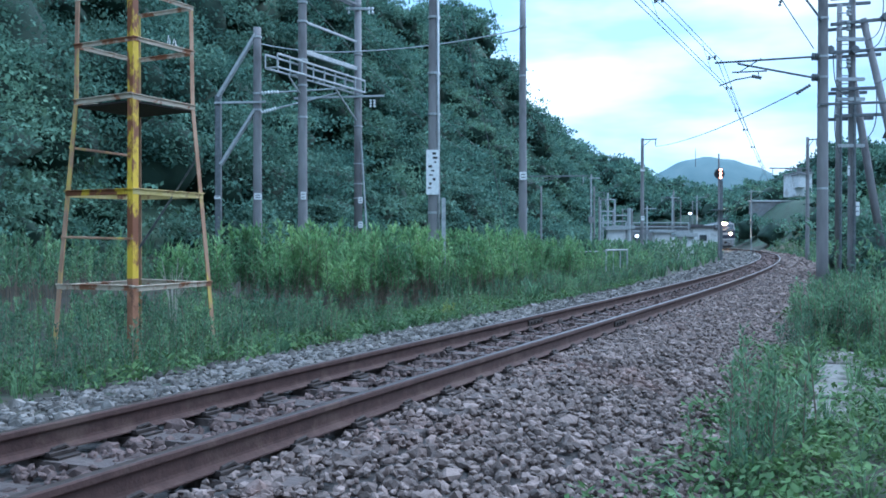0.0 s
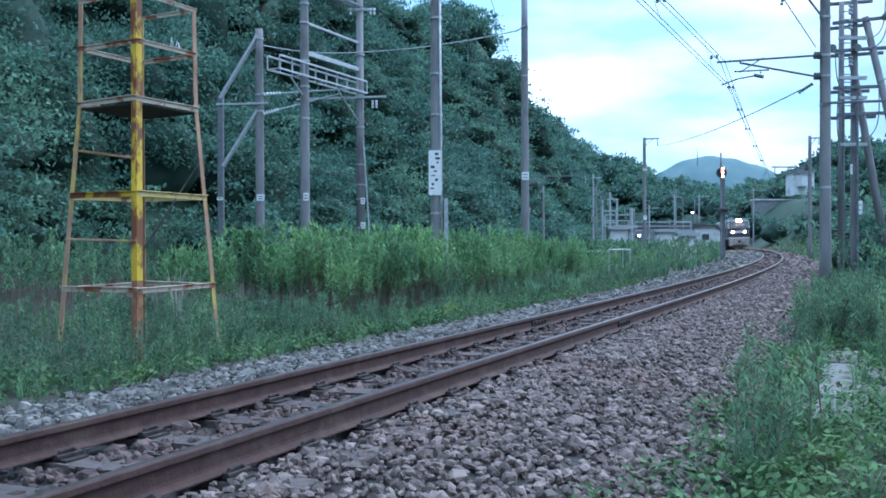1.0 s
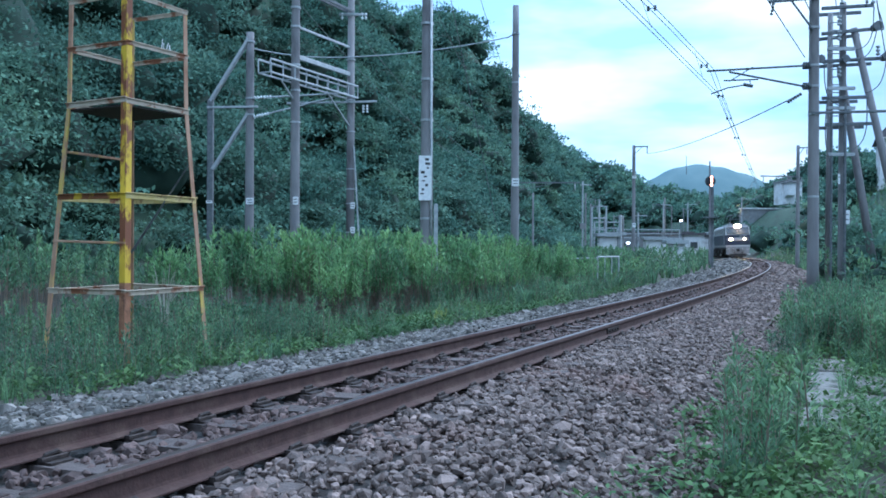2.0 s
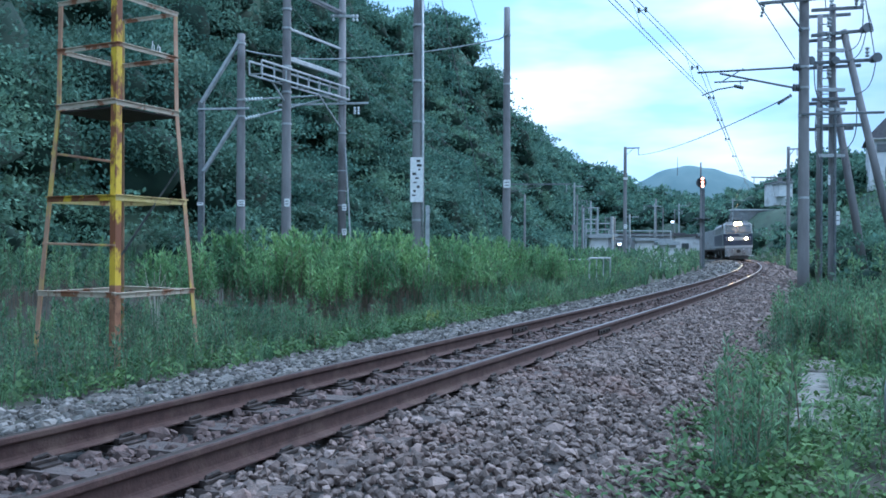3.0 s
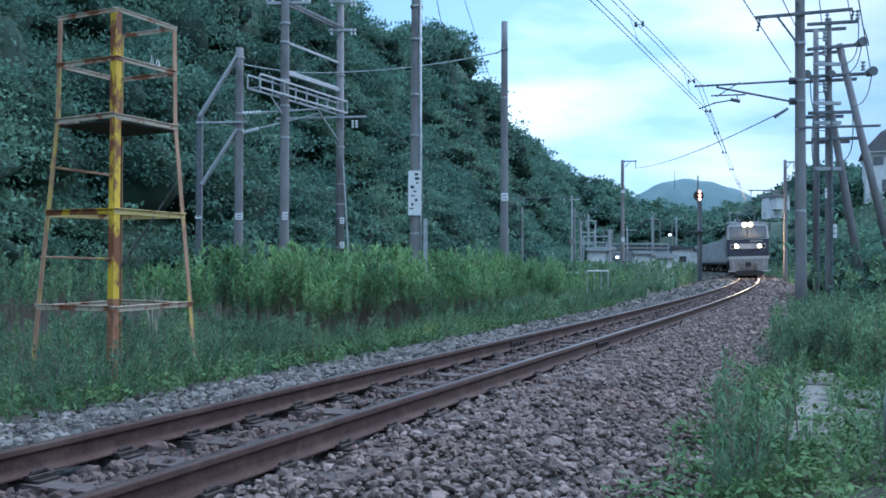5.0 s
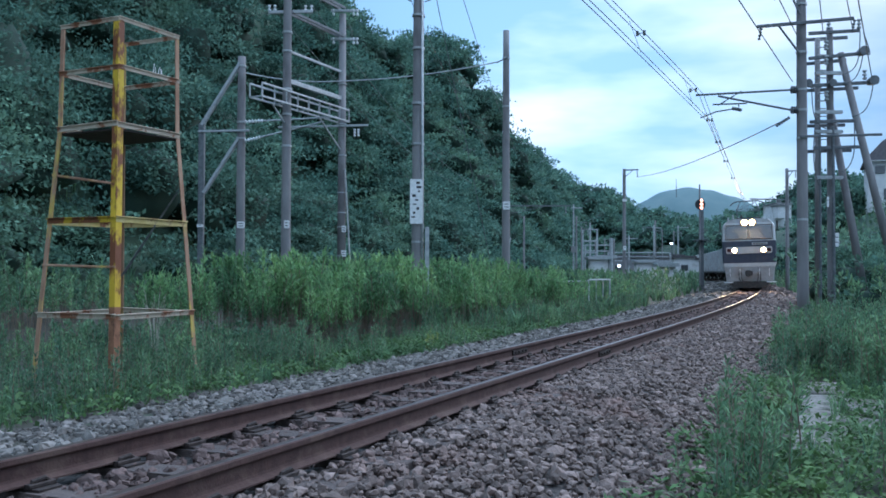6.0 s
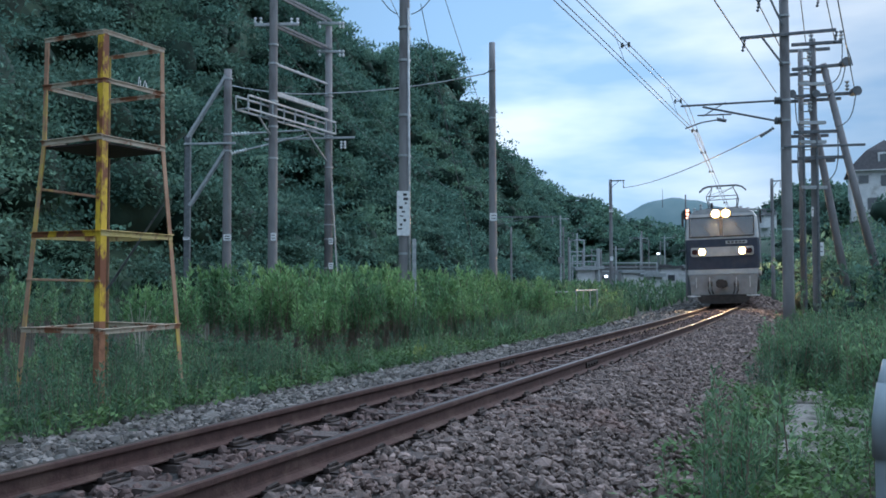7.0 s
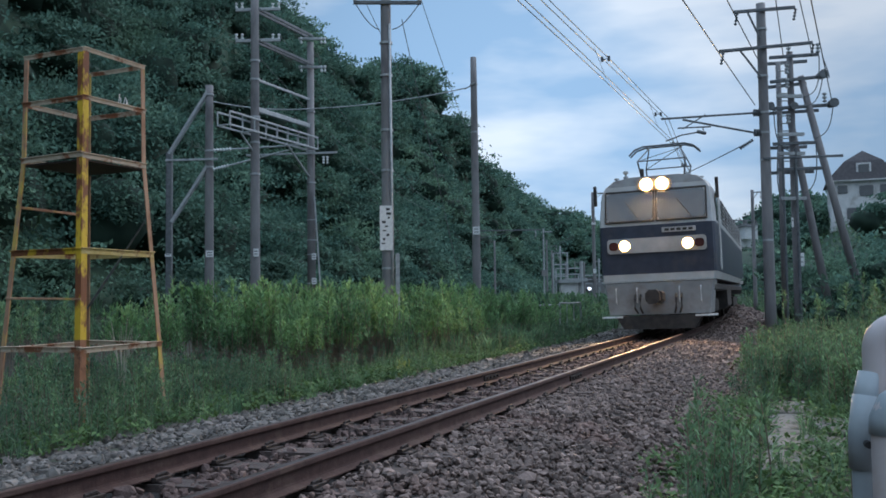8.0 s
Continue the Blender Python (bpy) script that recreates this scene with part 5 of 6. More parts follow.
for x, z, y in ((-4.9, 9.3, 28.1), (-3.7, 9.4, 28.1), (-0.9, 9.25, 23.9), (0.68, 9.25, 23.9)):
    wire("power_line", [(x, y, z), (x + 7.5, y + 45, z - 1.2)], 0.010, "thin power line along the foot of the hill", 0.8)
wire("stay_wire", [(0.2, 24.1, 8.6), (2.2, 27.5, 0.2)], 0.012, "thin stay wire anchored in the weeds")


# ---- the train ----
def loft(b, bands_, ys):
    """Shell between two heights: bands_ lists (half width, z); ys gives (y, width factor, lean by height)."""
    rows = []
    for y, k, lean in ys:
        row = []
        for w, z in bands_:
            row.append((-w * k, y + lean * max(0.0, z - 2.3), z))
        for w, z in reversed(bands_):
            row.append((w * k, y + lean * max(0.0, z - 2.3), z))
        rows.append(row)
    n = len(rows[0])
    vs = [p for r in rows for p in r]
    fs = []
    for i in range(len(rows) - 1):
        for j in range(n):
            fs.append((i * n + j, i * n + (j + 1) % n, (i + 1) * n + (j + 1) % n, (i + 1) * n + j))
    fs += [tuple(range(n - 1, -1, -1)), tuple((len(rows) - 1) * n + j for j in range(n))]
    return b.add(vs, fs)


SHELL = [(0.0, 0.95, 0.30), (0.10, 0.985, 0.34), (0.32, 1.0, 0.36), (17.3, 1.0, 0.0), (17.6, 0.97, 0.0)]


def wheelset(parent, y, r=0.53):
    b = Build()
    for x in (-0.53, 0.53):
        b.tube([(x - 0.065, 0, 0), (x + 0.065, 0, 0)], r, 24)
        b.tube([(x - (0.075 if x > 0 else -0.075), 0, 0), (x, 0, 0)], r + 0.025, 24)
    b.tube([(-0.75, 0, 0), (0.75, 0, 0)], 0.08, 10)
    ob = part("wheelset", b, M_TDARK, parent, "dark steel wheelset")
    ob.location = (0, y, r)
    return ob


def make_loco():
    t = thing("electric_locomotive", Matrix(), "pale and blue electric freight locomotive with lit headlamps and raised pantograph", "locomotive")
    part("lower_body", loft(Build(), [(1.36, 1.18), (1.39, 1.34)], SHELL), M_TWHITE, t, "pale lower edge")
    part("belt", loft(Build(), [(1.392, 1.344), (1.40, 1.80), (1.40, 2.40)], SHELL), M_TBLUE, t, "dark blue body side")
    part("upper_body", loft(Build(), [(1.398, 2.404), (1.385, 2.7), (1.35, 3.16), (1.26, 3.30)], SHELL), M_TWHITE, t, "pale grey upper body")
    part("roof", loft(Build(), [(1.25, 3.304), (1.05, 3.44), (0.6, 3.50)], SHELL), M_TGREY, t, "grey roof")
    sl = math.atan(0.30)
    # windscreens lie on the leaning upper face
    for x in (-0.62, 0.62):
        w = part("windscreen", Build().box(-0.56, -0.012, -0.33, 0.56, 0.012, 0.33, 0.08), M_GLASS, t, "dark cab windscreen reflecting the sky")
        w.matrix_basis = pose(x, 0.155, 2.83, -math.degrees(sl), 0, 0)
        fr = Build()
        for a, b2 in (((-0.59, -0.36), (0.59, -0.36)), ((-0.59, 0.36), (0.59, 0.36)), ((-0.59, -0.36), (-0.59, 0.36)), ((0.59, -0.36), (0.59, 0.36))):
            fr.beam((a[0], -0.012, a[1]), (b2[0], -0.012, b2[1]), 0.035, 0.035, up=(0, 1, 0))
        part("window_frame", fr, M_TDARK, w)
        wp = part("wiper", Build().beam((0.25, -0.03, -0.33), (-0.1, -0.035, 0.12), 0.018, 0.012), M_TDARK, w)
    # lamp band
    band = part("lamp_band", Build().box(-1.18, -0.045, 1.80, 1.18, 0.02, 2.12, 0.15), M_TWHITE, t, "white band that holds the headlamps")
    for s in (-1, 1):
        rim = part("lamp_rim", Build().tube([(0, 0.0, 0), (0, -0.035, 0)], 0.15, 20), M_STEEL, t)
        rim.location = (s * 0.75, -0.045, 1.96)
        part("reflector", Build().tube([(0, -0.036, 0), (0, -0.05, 0)], 0.125, 20), M_LAMPHALO, rim, "amber reflector with emission added as the lamp halo")
        part("headlamp", Build().tube([(0, -0.051, 0), (0, -0.058, 0)], 0.062, 16), M_LAMP, rim, "lit warm-white headlamp")
        tl = part("tail_lamp", Build().box(-0.11, -0.03, -0.10, 0.11, 0.0, 0.10, 0.25), M_REDGLASS, t, "unlit red tail lamp")
        tl.location = (s * 1.02, -0.045, 1.96)
    hb = part("headlamp_box", Build().box(-0.42, -0.02, -0.15, 0.42, 0.5, 0.16, 0.25), M_TGREY, t, "roof headlamp housing")
    hb.location = (0, 0.22, 3.30)
    for s in (-1, 1):
        part("reflector", Build().tube([(s * 0.19, -0.03, 0), (s * 0.19, -0.045, 0)], 0.15, 20), M_LAMPHALO, hb, "amber reflector with emission added as the lamp halo")
        part("headlamp", Build().tube([(s * 0.19, -0.046, 0), (s * 0.19, -0.053, 0)], 0.085, 16), M_LAMP, hb, "lit warm-white headlamp")
    npl = part("number_panel", Build().box(-0.4, -0.01, -0.06, 0.4, 0.01, 0.06, 0.1), M_TWHITE, t, "pale plate with plain bars")
    npl.location = (0.55, -0.02, 2.27)
    for i in range(5):
        m = part("bar", Build().box(-0.05, -0.016, -0.03, 0.05, -0.012, 0.03), M_TDARK, npl)
        m.location = (-0.28 + 0.14 * i, 0, 0)
    # front apron, snow plough, coupler, steps and rails
    part("front_apron", loft(Build(), [(1.22, 0.46), (1.27, 0.9), (1.32, 1.16)], [(-0.06, 0.97, 0), (0.1, 1.0, 0), (0.9, 1.0, 0)]), M_TGREY, t, "grey front apron")
    part("valance_line", Build().box(-1.33, -0.075, 1.165, 1.33, 0.0, 1.20, 0.2), M_STEEL, t, "pale edge strip")
    part("guard_plate", loft(Build(), [(0.85, 0.12), (1.05, 0.44)], [(-0.2, 0.98, 0), (-0.02, 1.0, 0), (0.3, 1.0, 0)]), M_TDARK, t, "dark guard plate over the rails")
    cp = Build().box(-0.16, -0.55, 0.76, 0.16, 0.0, 1.02, 0.2).box(-0.24, -0.66, 0.72, 0.10, -0.45, 1.06, 0.25)
    part("coupler", cp, M_TDARK, t, "dark iron coupler")
    for x in (-0.55, -0.42, 0.42, 0.55):
        part("brake_hose", Build().tube([(x, -0.06, 0.95), (x, -0.2, 0.85), (x, -0.22, 0.62), (x * 0.9, -0.12, 0.5)], 0.025, 7), M_TDARK, t)
    for s in (-1, 1):
        part("step", Build().box(s * 1.10 - 0.25, -0.22, 0.40, s * 1.10 + 0.25, 0.10, 0.44, 0.2), M_WHITE, t, "white-edged footstep")
        for x in (0.5, 1.0):
            part("handrail", Build().tube([(s * x, -0.08, 0.72), (s * x, -0.14, 0.74), (s * x, -0.14, 1.02), (s * x, -0.08, 1.04)], 0.016, 6), M_WHITE, t)
        part("mirror", Build().box(s * 1.47 - 0.04, 0.22, 2.9, s * 1.47 + 0.04, 0.26, 3.35, 0.2), M_TDARK, t)
        part("cab_door", Build().box(s * 1.405 - 0.012, 1.3, 1.4, s * 1.405 + 0.012, 1.95, 3.1, 0.2), M_TWHITE, t)
        part("side_window", Build().box(s * 1.395 - 0.015, 0.65, 2.45, s * 1.395 + 0.015, 1.2, 3.05, 0.2), M_GLASS, t, "dark cab side window")
        for k in range(7):
            g = Build()
            for j in range(6):
                g.beam((s * 1.40, 3.0 + k * 1.9, 2.55 + j * 0.1), (s * 1.40, 4.3 + k * 1.9, 2.55 + j * 0.1), 0.03, 0.05)
            part("louvre", g, M_TGREY, t, "grey ventilation louvre")
        part("side_tank", Build().box(s * 0.95 - 0.35, 5.6, 0.45, s * 0.95 + 0.35, 8.0, 1.15, 0.15), M_TDARK, t)
    part("underframe", Build().box(-1.3, 0.3, 0.98, 1.3, 17.3, 1.18, 0.2), M_TDARK, t, "dark underframe")
    for y in (2.7, 8.8, 14.9):
        bg = part("bogie", Build().box(-1.12, -1.7, 0.42, -0.9, 1.7, 0.78, 0.2).box(0.9, -1.7, 0.42, 1.12, 1.7, 0.78, 0.2).box(-1.0, -0.3, 0.45, 1.0, 0.3, 0.85, 0.2), M_TDARK, t, "dark steel bogie")
        bg.location = (0, y, 0)
        for k in (-1.25, 1.25):
            wheelset(bg, k)
    # roof gear
    part("roof_hatch", Build().box(-0.75, 4.2, 3.46, 0.75, 11.5, 3.60, 0.25), M_TGREY, t, "grey roof hatch")
    for x, y, h in ((-0.78, 0.9, 0.34), (-1.05, 1.1, 0.2), (0.75, 1.2, 0.2), (1.0, 2.0, 0.2), (-0.5, 2.3, 0.28), (0.5, 2.3, 0.28)):
        ib = Build()
        insulator(ib, (x, y, 3.40), (x, y, 3.42 + h), 3, 0.07)
        part("roof_insulator", ib, M_STEEL, t, "grey roof insulator")
    part("aerial", Build().tube([(-0.35, 0.75, 3.45), (-0.35, 0.75, 3.72)], 0.05, 8), M_TDARK, t)
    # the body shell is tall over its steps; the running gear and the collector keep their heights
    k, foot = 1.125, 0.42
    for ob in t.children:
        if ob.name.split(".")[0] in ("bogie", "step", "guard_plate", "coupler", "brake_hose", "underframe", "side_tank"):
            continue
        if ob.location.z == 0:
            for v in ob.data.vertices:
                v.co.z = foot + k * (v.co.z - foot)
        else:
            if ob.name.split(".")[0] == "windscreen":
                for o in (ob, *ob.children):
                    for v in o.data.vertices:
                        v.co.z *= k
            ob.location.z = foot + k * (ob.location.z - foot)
    # pantograph raised to the contact wire
    pg = part("pantograph_base", Build().beam((-0.65, 2.2, 4.02), (0.65, 2.2, 4.02), 0.06, 0.06).beam((-0.65, 3.5, 4.02), (0.65, 3.5, 4.02), 0.06, 0.06).beam((-0.6, 2.2, 4.02), (-0.6, 3.5, 4.02), 0.05, 0.05).beam((0.6, 2.2, 4.02), (0.6, 3.5, 4.02), 0.05, 0.05), M_TDARK, t, "pantograph base frame")
    for s in (-1, 1):
        for y, ye in ((2.25, 2.0), (3.45, 3.7)):
            part("lower_arm", Build().tube([(s * 0.55, y, 4.03), (s * 0.62, ye, 4.52)], 0.022, 7), M_STEELDARK, pg)
        for y, ye in ((2.0, 2.85), (3.7, 2.95)):
            part("upper_arm", Build().tube([(s * 0.62, y, 4.52), (s * 0.42, ye, 4.96)], 0.018, 7), M_STEELDARK, pg)
    for y in (2.0, 3.7):
        part("cross_tube", Build().tube([(-0.62, y, 4.52), (0.62, y, 4.52)], 0.018, 7), M_STEELDARK, pg)
        part("brace", Build().tube([(-0.62, y, 4.52), (0.42, 2.9, 4.94)], 0.010, 6), M_STEELDARK, pg)
    hd = Build()
    for y in (2.75, 3.05):
        hd.tube([(-0.95, y, 4.80), (-0.78, y, 4.96), (-0.55, y, 5.03), (0.55, y, 5.03), (0.78, y, 4.96), (0.95, y, 4.80)], 0.025, 7)
    hd.beam((-0.45, 2.75, 4.98), (-0.45, 3.05, 4.98), 0.04, 0.04).beam((0.45, 2.75, 4.98), (0.45, 3.05, 4.98), 0.04, 0.04)
    part("pantograph_head", hd, M_STEELDARK, pg, "collector head with drooping horns")
    return t


def make_wagon(mat, label):
    t = thing("container_wagon", Matrix(), label, "wagon", "wagons of the train")
    part("wagon_frame", Build().box(-1.25, 0.2, 0.85, 1.25, 18.8, 1.05, 0.2).box(-0.3, -0.2, 0.6, 0.3, 19.2, 0.95, 0.2), M_TDARK, t, "dark flat wagon frame")
    for y in (2.6, 16.4):
        bg = part("bogie", Build().box(-1.05, -1.4, 0.4, -0.85, 1.4, 0.7, 0.2).box(0.85, -1.4, 0.4, 1.05, 1.4, 0.7, 0.2).box(-0.9, -0.3, 0.45, 0.9, 0.3, 0.8, 0.2), M_TDARK, t)
        bg.location = (0, y, 0)
        for k in (-0.95, 0.95):
            wheelset(bg, k, 0.43)
    for i in range(5):
        y = 0.35 + i * 3.72
        c = part("container", Build().box(-1.22, y, 1.06, 1.22, y + 3.6, 3.5, 0.04), mat, t, "pale freight container" if mat is M_CONT else "off-white freight container")
        for s in (-1, 1):
            out = []
            for k in range(19):
                out += [(s * (1.225 + (0.03 if k % 2 else 0.0)), y + 0.1 + k * 0.18), (s * (1.225 + (0.03 if k % 2 else 0.0)), y + 0.1 + k * 0.18 + 0.12)]
            n = len(out)
            rb = Build().add([(x, yy, 1.12) for x, yy in out] + [(x, yy, 3.44) for x, yy in out], [(i, i + 1, n + i + 1, n + i) for i in range(n - 1)])
            part("corrugated_side", rb, mat, c)
        d = Build()
        for x in (-1.1, -0.4, 0.4, 1.1):
            d.beam((x, y - 0.02, 1.15), (x, y - 0.02, 3.4), 0.05, 0.04, up=(0, 1, 0))
        part("door_bar", d, M_STEEL, c)
    return t


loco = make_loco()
wagons = [make_wagon(M_CONT if i != 3 else M_CONTWHITE, "flat wagon with pale containers behind the locomotive" if i != 3 else "flat wagon with off-white containers in the train") for i in range(5)]
SPEED = 14.4
FRONT_AT_END = 13.0


def rail_pose(s, length):
    """The pose of a vehicle whose front stands at s, on two bogies, with the cant."""
    a, b = on_track(s + 2.6, 0.0), on_track(s + length - 2.6, 0.0)
    d = b - a
    yaw = math.degrees(math.atan2(-d[0], d[1]))
    u = d / np.linalg.norm(d)
    p = a - u * 2.6
    return pose(p[0], p[1], 0.0, 0, -BANK, yaw)


# ---- far buildings, yard and near rail ----
def house():
    t = thing("house", pose(51.6, 95.0, 7.6, 0, 0, -24), "white two-storey house with a dark hipped roof on the bank", "house")
    W, D, H = 6.8, 9.0, 5.6
    part("wall", Build().box(-W / 2, 0, 0, W / 2, D, H, 0.01), M_WALLWHITE, t, "white rendered wall")
    r = Build()
    e = 0.45
    r.add([(-W / 2 - e, -e, H), (W / 2 + e, -e, H), (W / 2 + e, D + e, H), (-W / 2 - e, D + e, H), (-1.9, 0.3, H + 2.2), (1.9, 0.3, H + 2.2), (1.9, D, H + 2.2), (-1.9, D, H + 2.2), (0, 1.2, H + 3.4), (0, D - 1, H + 3.4)],
          [(0, 1, 5, 4), (1, 2, 6, 5), (2, 3, 7, 6), (3, 0, 4, 7), (4, 5, 8), (6, 7, 9), (5, 6, 9, 8), (7, 4, 8, 9), (3, 2, 1, 0)])
    part("roof", r, M_ROOF, t, "dark tiled roof")
    part("gutter", Build().box(-W / 2 - e, -e - 0.06, H - 0.12, W / 2 + e, -e + 0.05, H + 0.02), M_WALLWHITE, t)
    dm = part("dormer", Build().box(-0.75, -0.15, H + 0.6, 0.75, 1.5, H + 1.9, 0.02), M_WALLWHITE, t, "white dormer window")
    part("pane", Build().box(-0.55, -0.19, H + 0.8, 0.55, -0.14, H + 1.7), M_GLASS, dm)
    for x, z, w, h in ((-2.2, 4.6, 0.9, 0.8), (0.2, 4.4, 1.3, 1.1), (2.2, 4.4, 1.2, 1.1), (-1.2, 1.9, 1.2, 1.2), (1.6, 1.9, 1.6, 1.4)):
        wd = part("window", Build().box(x - w / 2 - 0.06, -0.05, z - h / 2 - 0.06, x + w / 2 + 0.06, 0.05, z + h / 2 + 0.06), M_WALLGREY, t, "grey-framed window")
        part("pane", Build().box(x - w / 2, -0.08, z - h / 2, x + w / 2, -0.04, z + h / 2), M_GLASS, wd)
    return t


def block(name, x, y, z, w, d, h, wall, roof, label, windows=(), yaw=0, cat="building"):
    t = thing(name, pose(x, y, z, 0, 0, yaw), label, cat)
    part("wall", Build().box(-w / 2, 0, 0, w / 2, d, h, 0.01), wall, t)
    part("roof", Build().box(-w / 2 - 0.2, -0.25, h + 0.004, w / 2 + 0.2, d + 0.2, h + 0.25, 0.1), roof, t)
    for wx, wz, ww, wh in windows:
        wd = part("window", Build().box(wx - ww / 2, -0.06, wz - wh / 2, wx + ww / 2, 0.05, wz + wh / 2), M_WALLGREY, t)
        part("pane", Build().box(wx - ww / 2 + 0.06, -0.09, wz - wh / 2 + 0.06, wx + ww / 2 - 0.06, -0.05, wz + wh / 2 - 0.06), M_GLASS, wd)
    return t


house()
block("apartment_block", 67.0, 165.0, 9.5, 3.0, 6, 4.2, M_WALLWHITE, M_WALLGREY, "small white block building above the track", [(-0.9, 4.6, 0.9, 0.9), (0.9, 4.6, 0.9, 0.9), (0, 2.4, 1.2, 1.0)])
block("annex", 66.0, 163.0, 11.0, 1.6, 3, 2.2, M_WALLWHITE, M_WALLGREY, "white annex beside the block building")
block("retaining_wall", 63.5, 168.0, 4.0, 10.5, 1.2, 4.6, M_WALLGREY, M_WALLWHITE, "long pale retaining wall with a coping", cat="wall")
block("station_shelter", 25.0, 102.0, -0.4, 9.0, 4.0, 3.1, M_WALLGREY, M_ROOF, "low grey platform shelter with a flat dark roof", [(-3, 1.7, 1.2, 0.9), (0, 1.7, 1.2, 0.9), (3, 1.7, 1.2, 0.9)], -10)
block("yard_shed", 33.2, 112.0, -0.4, 3.2, 3.0, 2.9, M_WALLWHITE, M_ROOF, "small white shed beside the track", [(-0.6, 1.7, 0.7, 0.7)], -10)
block("relay_cabinet", 14.2, 70.0, -0.4, 1.4, 0.8, 2.4, M_WALLGREY, M_STEEL, "grey equipment cabinet in the yard", cat="cabinet")
block("relay_cabinet", 17.9, 72.0, -0.4, 1.5, 0.8, 2.1, M_WALLWHITE, M_STEEL, "pale equipment cabinet in the yard", cat="cabinet")
block("relay_cabinet", 20.2, 78.0, -0.4, 2.6, 0.8, 2.1, M_WALLWHITE, M_STEEL, "pale equipment cabinet beside the track", cat="cabinet")


def yard_frame(x, y, w, h0, h1, label):
    t = thing("switch_gantry", pose(x, y, -0.45), label, "switch gantry", "switch gantries in the yard")
    for k in (-w / 2, w / 2):
        part("post", Build().beam((k, 0, 0), (k, 0, h1 + 0.45), 0.12, 0.12), M_STEEL, t)
    for z in (h0, (h0 + h1) / 2, h1):
        part("rail_bar", Build().beam((-w / 2, 0, z + 0.45), (w / 2, 0, z + 0.45), 0.09, 0.09), M_STEEL, t)


yard_frame(12.6, 68.0, 1.1, 2.4, 4.2, "galvanised switch frame standing in the yard")
yard_frame(14.6, 75.0, 2.2, 2.2, 3.2, "low galvanised frame standing in the yard")
yard_frame(20.5, 85.0, 6.0, 2.0, 2.8, "long galvanised railing frame in the yard")


def pipe_fence():
    """A short panel of steel railing among the weeds."""
    t = thing("railing", pose(5.25, 28.6, -0.45, 0, 0, 50), "short weathered steel railing panel in the weeds", "railing")
    for x in (0.0, 0.47, 0.93, 1.40):
        part("post", Build().tube([(x, 0, 0), (x, 0, 1.16)], 0.03 if x in (0.0, 1.40) else 0.018, 8), M_STEEL, t)
    for z in (0.27, 1.14):
        part("bar", Build().tube([(-0.02, 0, z), (1.42, 0, z)], 0.026, 8), M_STEEL, t)
    part("side_bar", Build().tube([(0, 0, 1.10), (-0.8, 0.96, 1.08)], 0.022, 8), M_STEEL, t)
    part("post", Build().tube([(-0.8, 0.96, 0), (-0.8, 0.96, 1.10)], 0.024, 8), M_STEELDARK, t)


pipe_fence()


def yard_post(x, y, z, r, arm, label):
    """A slim signalling post with a short crossarm and a small box."""
    t = thing("yard_post", pose(x, y, -0.45), label, "post", "slim posts in the yard")
    top = z + 0.45
    part("shaft", Build().tube([(0, 0, 0), (0, 0, top)], [r, r * 0.8], 8), M_STEEL, t)
    if arm:
        part("crossarm", Build().beam((-arm * 0.3, 0, top - 0.25), (arm, 0, top - 0.25), 0.07, 0.07), M_STEEL, t)
        part("box", Build().box(-0.16, -0.14, top * 0.45, 0.16, 0.12, top * 0.45 + 0.42), M_WALLGREY, t)


for x, y, z, r, arm in ((10.33, 62, 5.66, 0.07, 0.6), (12.98, 70, 4.83, 0.09, 0.0), (13.81, 66, 3.47, 0.16, 0.0), (21.93, 85, 5.44, 0.09, 0.7), (17.9, 78, 4.13, 0.1, 0.8), (35.7, 125, 7.5, 0.12, 1.4), (45.07, 130, 8.6, 0.12, 1.8)):
    yard_post(x, y, z, r, arm, "slim galvanised post with a crossarm in the yard" if arm else "plain galvanised post standing in the yard")
block("relay_cabinet", 12.9, 66.0, -0.45, 1.3, 0.8, 2.3, M_WALLWHITE, M_STEEL, "white equipment cabinet in the weeds", cat="cabinet")
block("relay_cabinet", 16.4, 60.0, -0.45, 1.1, 0.7, 1.75, M_WALLWHITE, M_STEEL, "white equipment cabinet near the signal", cat="cabinet")
block("yard_shed", 28.4, 97.0, -0.4, 2.2, 2.0, 2.9, M_WALLWHITE, M_ROOF, "small pale hut beside the yard", [(0, 1.8, 0.8, 0.7)], -10)


def yard_lamp(x, y, z, label):
    t = thing("yard_lamp", pose(x, y, -0.45), label, "lamp", "yard lamps")
    part("post", Build().tube([(0, 0, 0), (0, 0, z + 0.45)], 0.06, 8), M_STEELDARK, t)
    part("lamp_head", Build().tube([(0, 0, z + 0.45), (0, 0, z + 0.62)], [0.10, 0.13], 10), M_LAMPWHITE, t, "lit white lamp")


M_LAMPWHITE = material("white_lamp", [(0.9, 0.95, 1.0), (0.9, 0.95, 1.0)], 2, 0.3, bump=0, emit=3.0)
yard_lamp(22.8, 82.0, 3.5, "small lit lamp post in the yard")
yard_lamp(14.4, 66.0, 1.3, "low lit marker lamp in the yard")


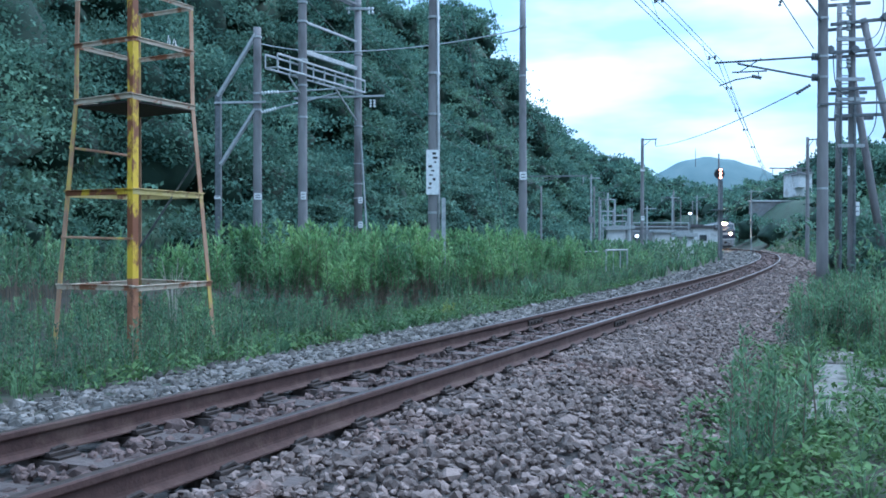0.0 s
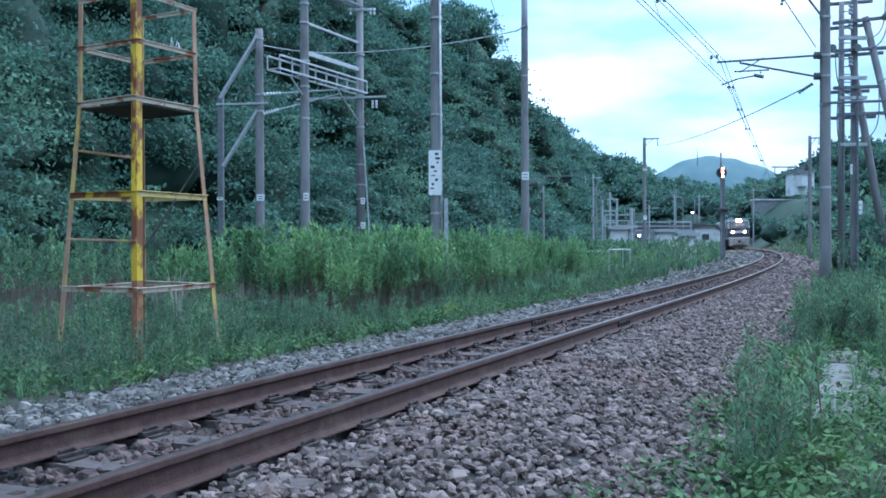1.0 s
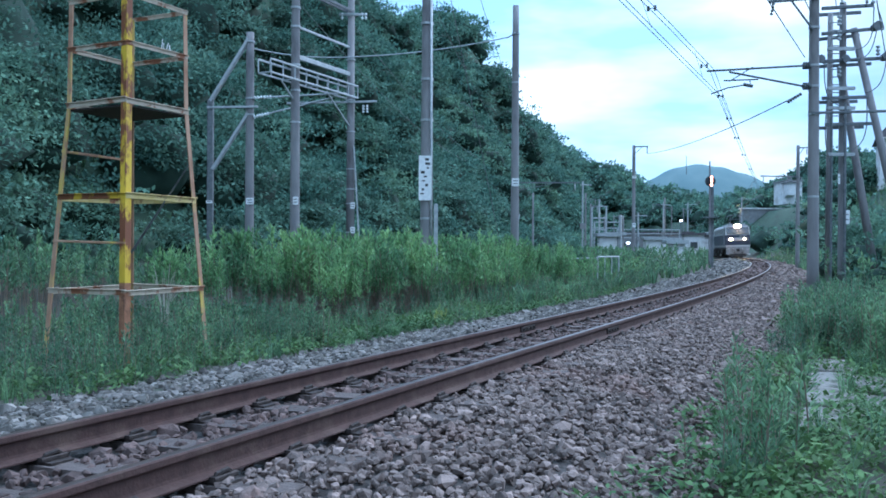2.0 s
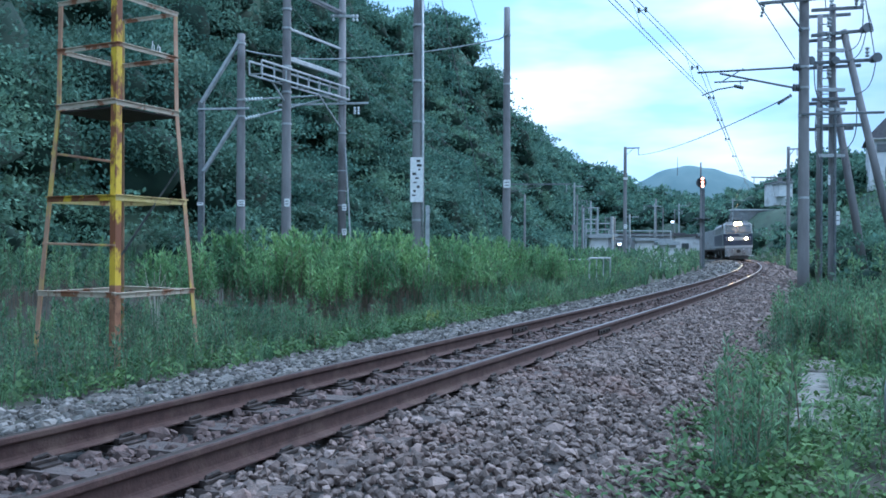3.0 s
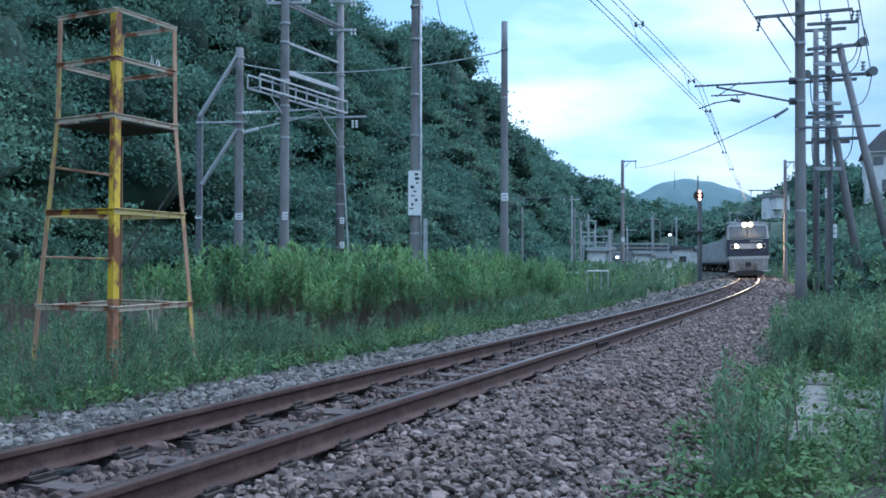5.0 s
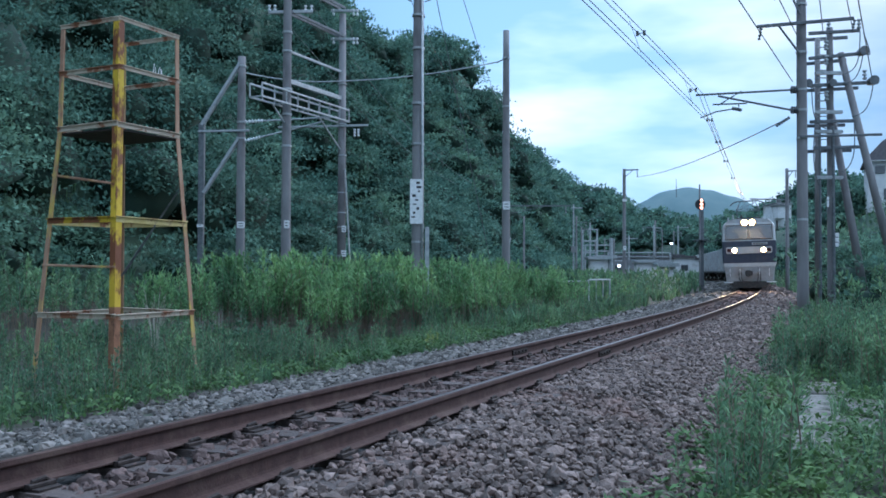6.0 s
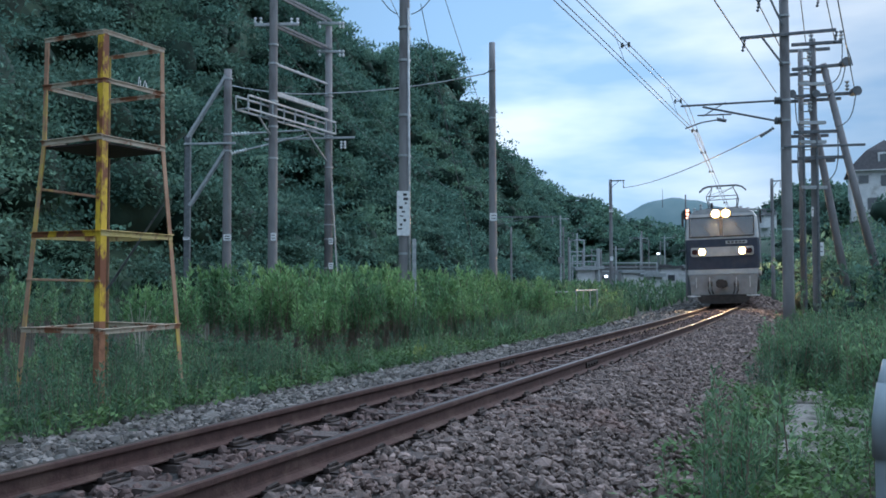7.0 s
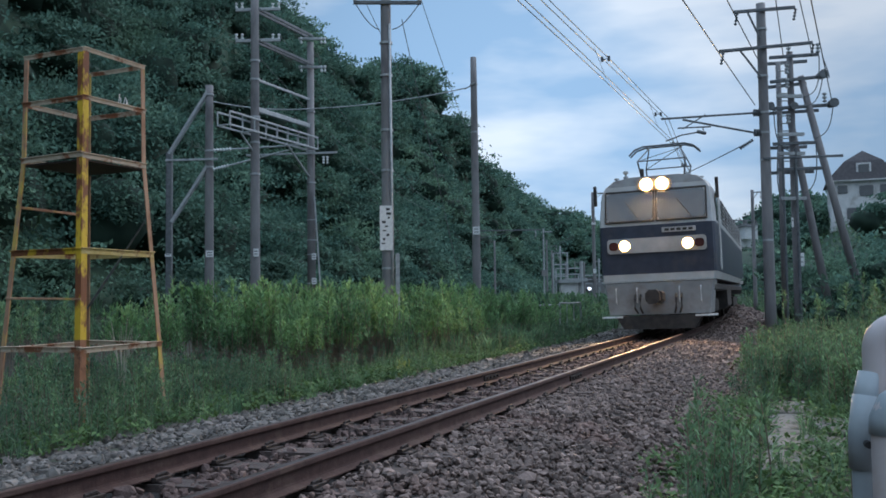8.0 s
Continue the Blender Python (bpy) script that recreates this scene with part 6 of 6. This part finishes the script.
def far_mountain():
    """The hill that closes the valley, its distance haze put into the blue colour."""
    n, m = 60, 14
    V = []
    for j in range(m + 1):
        for i in range(n + 1):
            a = i / n
            x = 264 + 500 * a
            prof = 160 * math.exp(-((a - 0.45) / 0.34) ** 2) + 62 * math.exp(-((a - 0.78) / 0.22) ** 2) + 8 * math.exp(-((a - 0.12) / 0.2) ** 2) + 1.5 * math.sin(a * 17) + 1.2 * math.sin(a * 67)
            k = j / m
            V.append((x, 1500 + 260 * k, -5 + prof * math.sin(min(1, k * 1.15) * math.pi / 2)))
    F = [(j * (n + 1) + i, j * (n + 1) + i + 1, (j + 1) * (n + 1) + i + 1, (j + 1) * (n + 1) + i) for j in range(m) for i in range(n)]
    b = Build().add(V, F)
    tagged(new("backdrop", b.mesh("backdrop", M_FARHILL, True)), "forested hill far down the valley, haze painted into its blue colour", "hill", kind="structure")
    tw = thing("radio_mast", pose(460, 1620, 138), "thin radio mast on the far hill", "mast")
    part("mast", Build().tube([(0, 0, 0), (0, 0, 34)], [0.9, 0.3], 6), M_STEELDARK, tw)


far_mountain()


# ---- slabs and pipe rail on the near side ----
def slab(x, y, w, d, h, yaw, tilt, label):
    z = float(ground_z(np.array([x]), np.array([y]))[0])
    n = 14
    rim = []
    for k in range(n):
        a = 2 * math.pi * k / n
        c, s = math.cos(a), math.sin(a)
        r = 1 / max(abs(c), abs(s)) * random.uniform(0.8, 1.0)
        rim.append((c * r * w / 2, s * r * d / 2))
    b = Build().add([(x, y, -0.06) for x, y in rim] + [(x, y, h - random.uniform(0.006, 0.014)) for x, y in rim] + [(x * 0.96, y * 0.98, h + random.uniform(-0.003, 0.002)) for x, y in rim],
                    [(i, (i + 1) % n, n + (i + 1) % n, n + i) for i in range(n)] + [(n + i, n + (i + 1) % n, 2 * n + (i + 1) % n, 2 * n + i) for i in range(n)]
                    + [tuple(range(2 * n, 3 * n)), tuple(range(n - 1, -1, -1))])
    ob = new("concrete_slab", b.mesh("concrete_slab", M_SLAB))
    ob.matrix_world = pose(x, y, z, tilt, 0, yaw)
    return tagged(ob, label, "slab", "broken slabs")


for i, lab in enumerate(("weathered concrete trough cover with broken edges among weeds", "cracked concrete trough cover sunk in weedy soil",
                         "stained concrete trough cover half hidden by weeds", "pale concrete trough cover crossed by weed stems")):
    slab(3.12 + 0.50 * i, 7.15 + 1.03 * i, 0.44 + 0.03 * i, 1.04, 0.035 + 0.012 * (i % 2), -26 + random.uniform(-2, 2), random.uniform(-1.5, 1.5), lab)
slab(3.85, 7.75, 0.58, 1.05, 0.045, -30, 2, "flat broken concrete slab beside the trough covers")
slab(4.38, 8.70, 0.55, 0.75, 0.07, -12, 4, "small broken concrete lump beside the trough covers")


def dry_weed(x, y):
    """A dead pale plant with forked stalks."""
    z = float(ground_z(np.array([x]), np.array([y]))[0])
    b = Build()
    for i in range(9):
        a, h = i * 0.7, random.uniform(0.75, 1.15)
        dx, dy = math.cos(a), math.sin(a)
        tip = (dx * 0.16, dy * 0.16, h)
        b.tube([(dx * 0.02, dy * 0.02, 0), (dx * 0.07, dy * 0.07, h * 0.55), tip], [0.007, 0.006, 0.003], 5)
        b.tube([(dx * 0.08, dy * 0.08, h * 0.6), (dx * 0.22 + 0.04, dy * 0.2, h * 0.86)], [0.005, 0.003], 5)
    ob = new("dry_weed", b.mesh("dry_weed", M_STRAW))
    ob.location = (x, y, z)
    tagged(ob, "dead pale forked weed stalks standing behind the tower", "weed")


dry_weed(-4.07, 13.4)


def pipe_rail():
    """The end of a painted pipe guard rail beside the camera."""
    t = thing("guard_rail", pose(0.859, 1.6, -0.55), "pale painted pipe guard rail on blue-grey brackets", "guard rail")
    def bend(x, y, z_top, r, tail, rr, low):
        pts = [(x, y, low), (x, y, z_top - 0.4), (x, y, z_top - r - 0.12), (x, y, z_top - r)]
        for k in range(1, 8):
            a = k / 7 * math.pi / 2
            pts.append((x + r * (1 - math.cos(a)), y, z_top - r + r * math.sin(a)))
        pts.append((x + tail, y, z_top))
        return Build().tube(pts, rr, 18)

    part("post", Build().tube([(-0.006, 0.02, 0), (-0.006, 0.02, 1.24), (0.004, 0.025, 1.32), (0.016, 0.03, 1.36)], [0.022, 0.022, 0.022, 0.021], 16), M_PIPEBLUE, t, "blue-grey post", True)
    part("top_pipe", bend(0.026, 0.03, 1.450, 0.045, 0.6, 0.021, 1.1), M_PIPE, t, "pale bent top pipe", True)
    part("front_pipe", bend(-0.008, -0.06, 1.325, 0.045, 0.6, 0.024, 0.02), M_PIPE, t, "pale bent front pipe", True)
    part("bracket_sleeve", Build().tube([(-0.006, 0.02, 1.186), (-0.006, 0.02, 1.25), (0.004, 0.024, 1.32)], [0.0265, 0.0265, 0.024], 16), M_PIPEBLUE, t, "blue-grey bracket sleeve", True)
    part("collar", Build().tube([(-0.008, -0.06, 1.26), (-0.007, -0.06, 1.285), (0.006, -0.06, 1.312), (0.031, -0.06, 1.324)], 0.0275, 16), M_PIPEBLUE, t, "blue-grey collar", True)
    part("bolt", Build().tube([(-0.012, -0.002, 1.236), (-0.018, -0.022, 1.236)], 0.007, 8), M_BLACKMARK, t)


pipe_rail()


# ---- movement ----
def motions():
    times = [0.5 * k for k in range(17)]
    front = lambda tt: FRONT_AT_END + SPEED * (8.0 - tt)
    walk(loco, [(tt, rail_pose(front(tt), 17.6)) for tt in times])
    for i, w in enumerate(wagons):
        walk(w, [(tt, rail_pose(front(tt) + 18.3 + 19.4 * i, 19.0)) for tt in times])


motions()
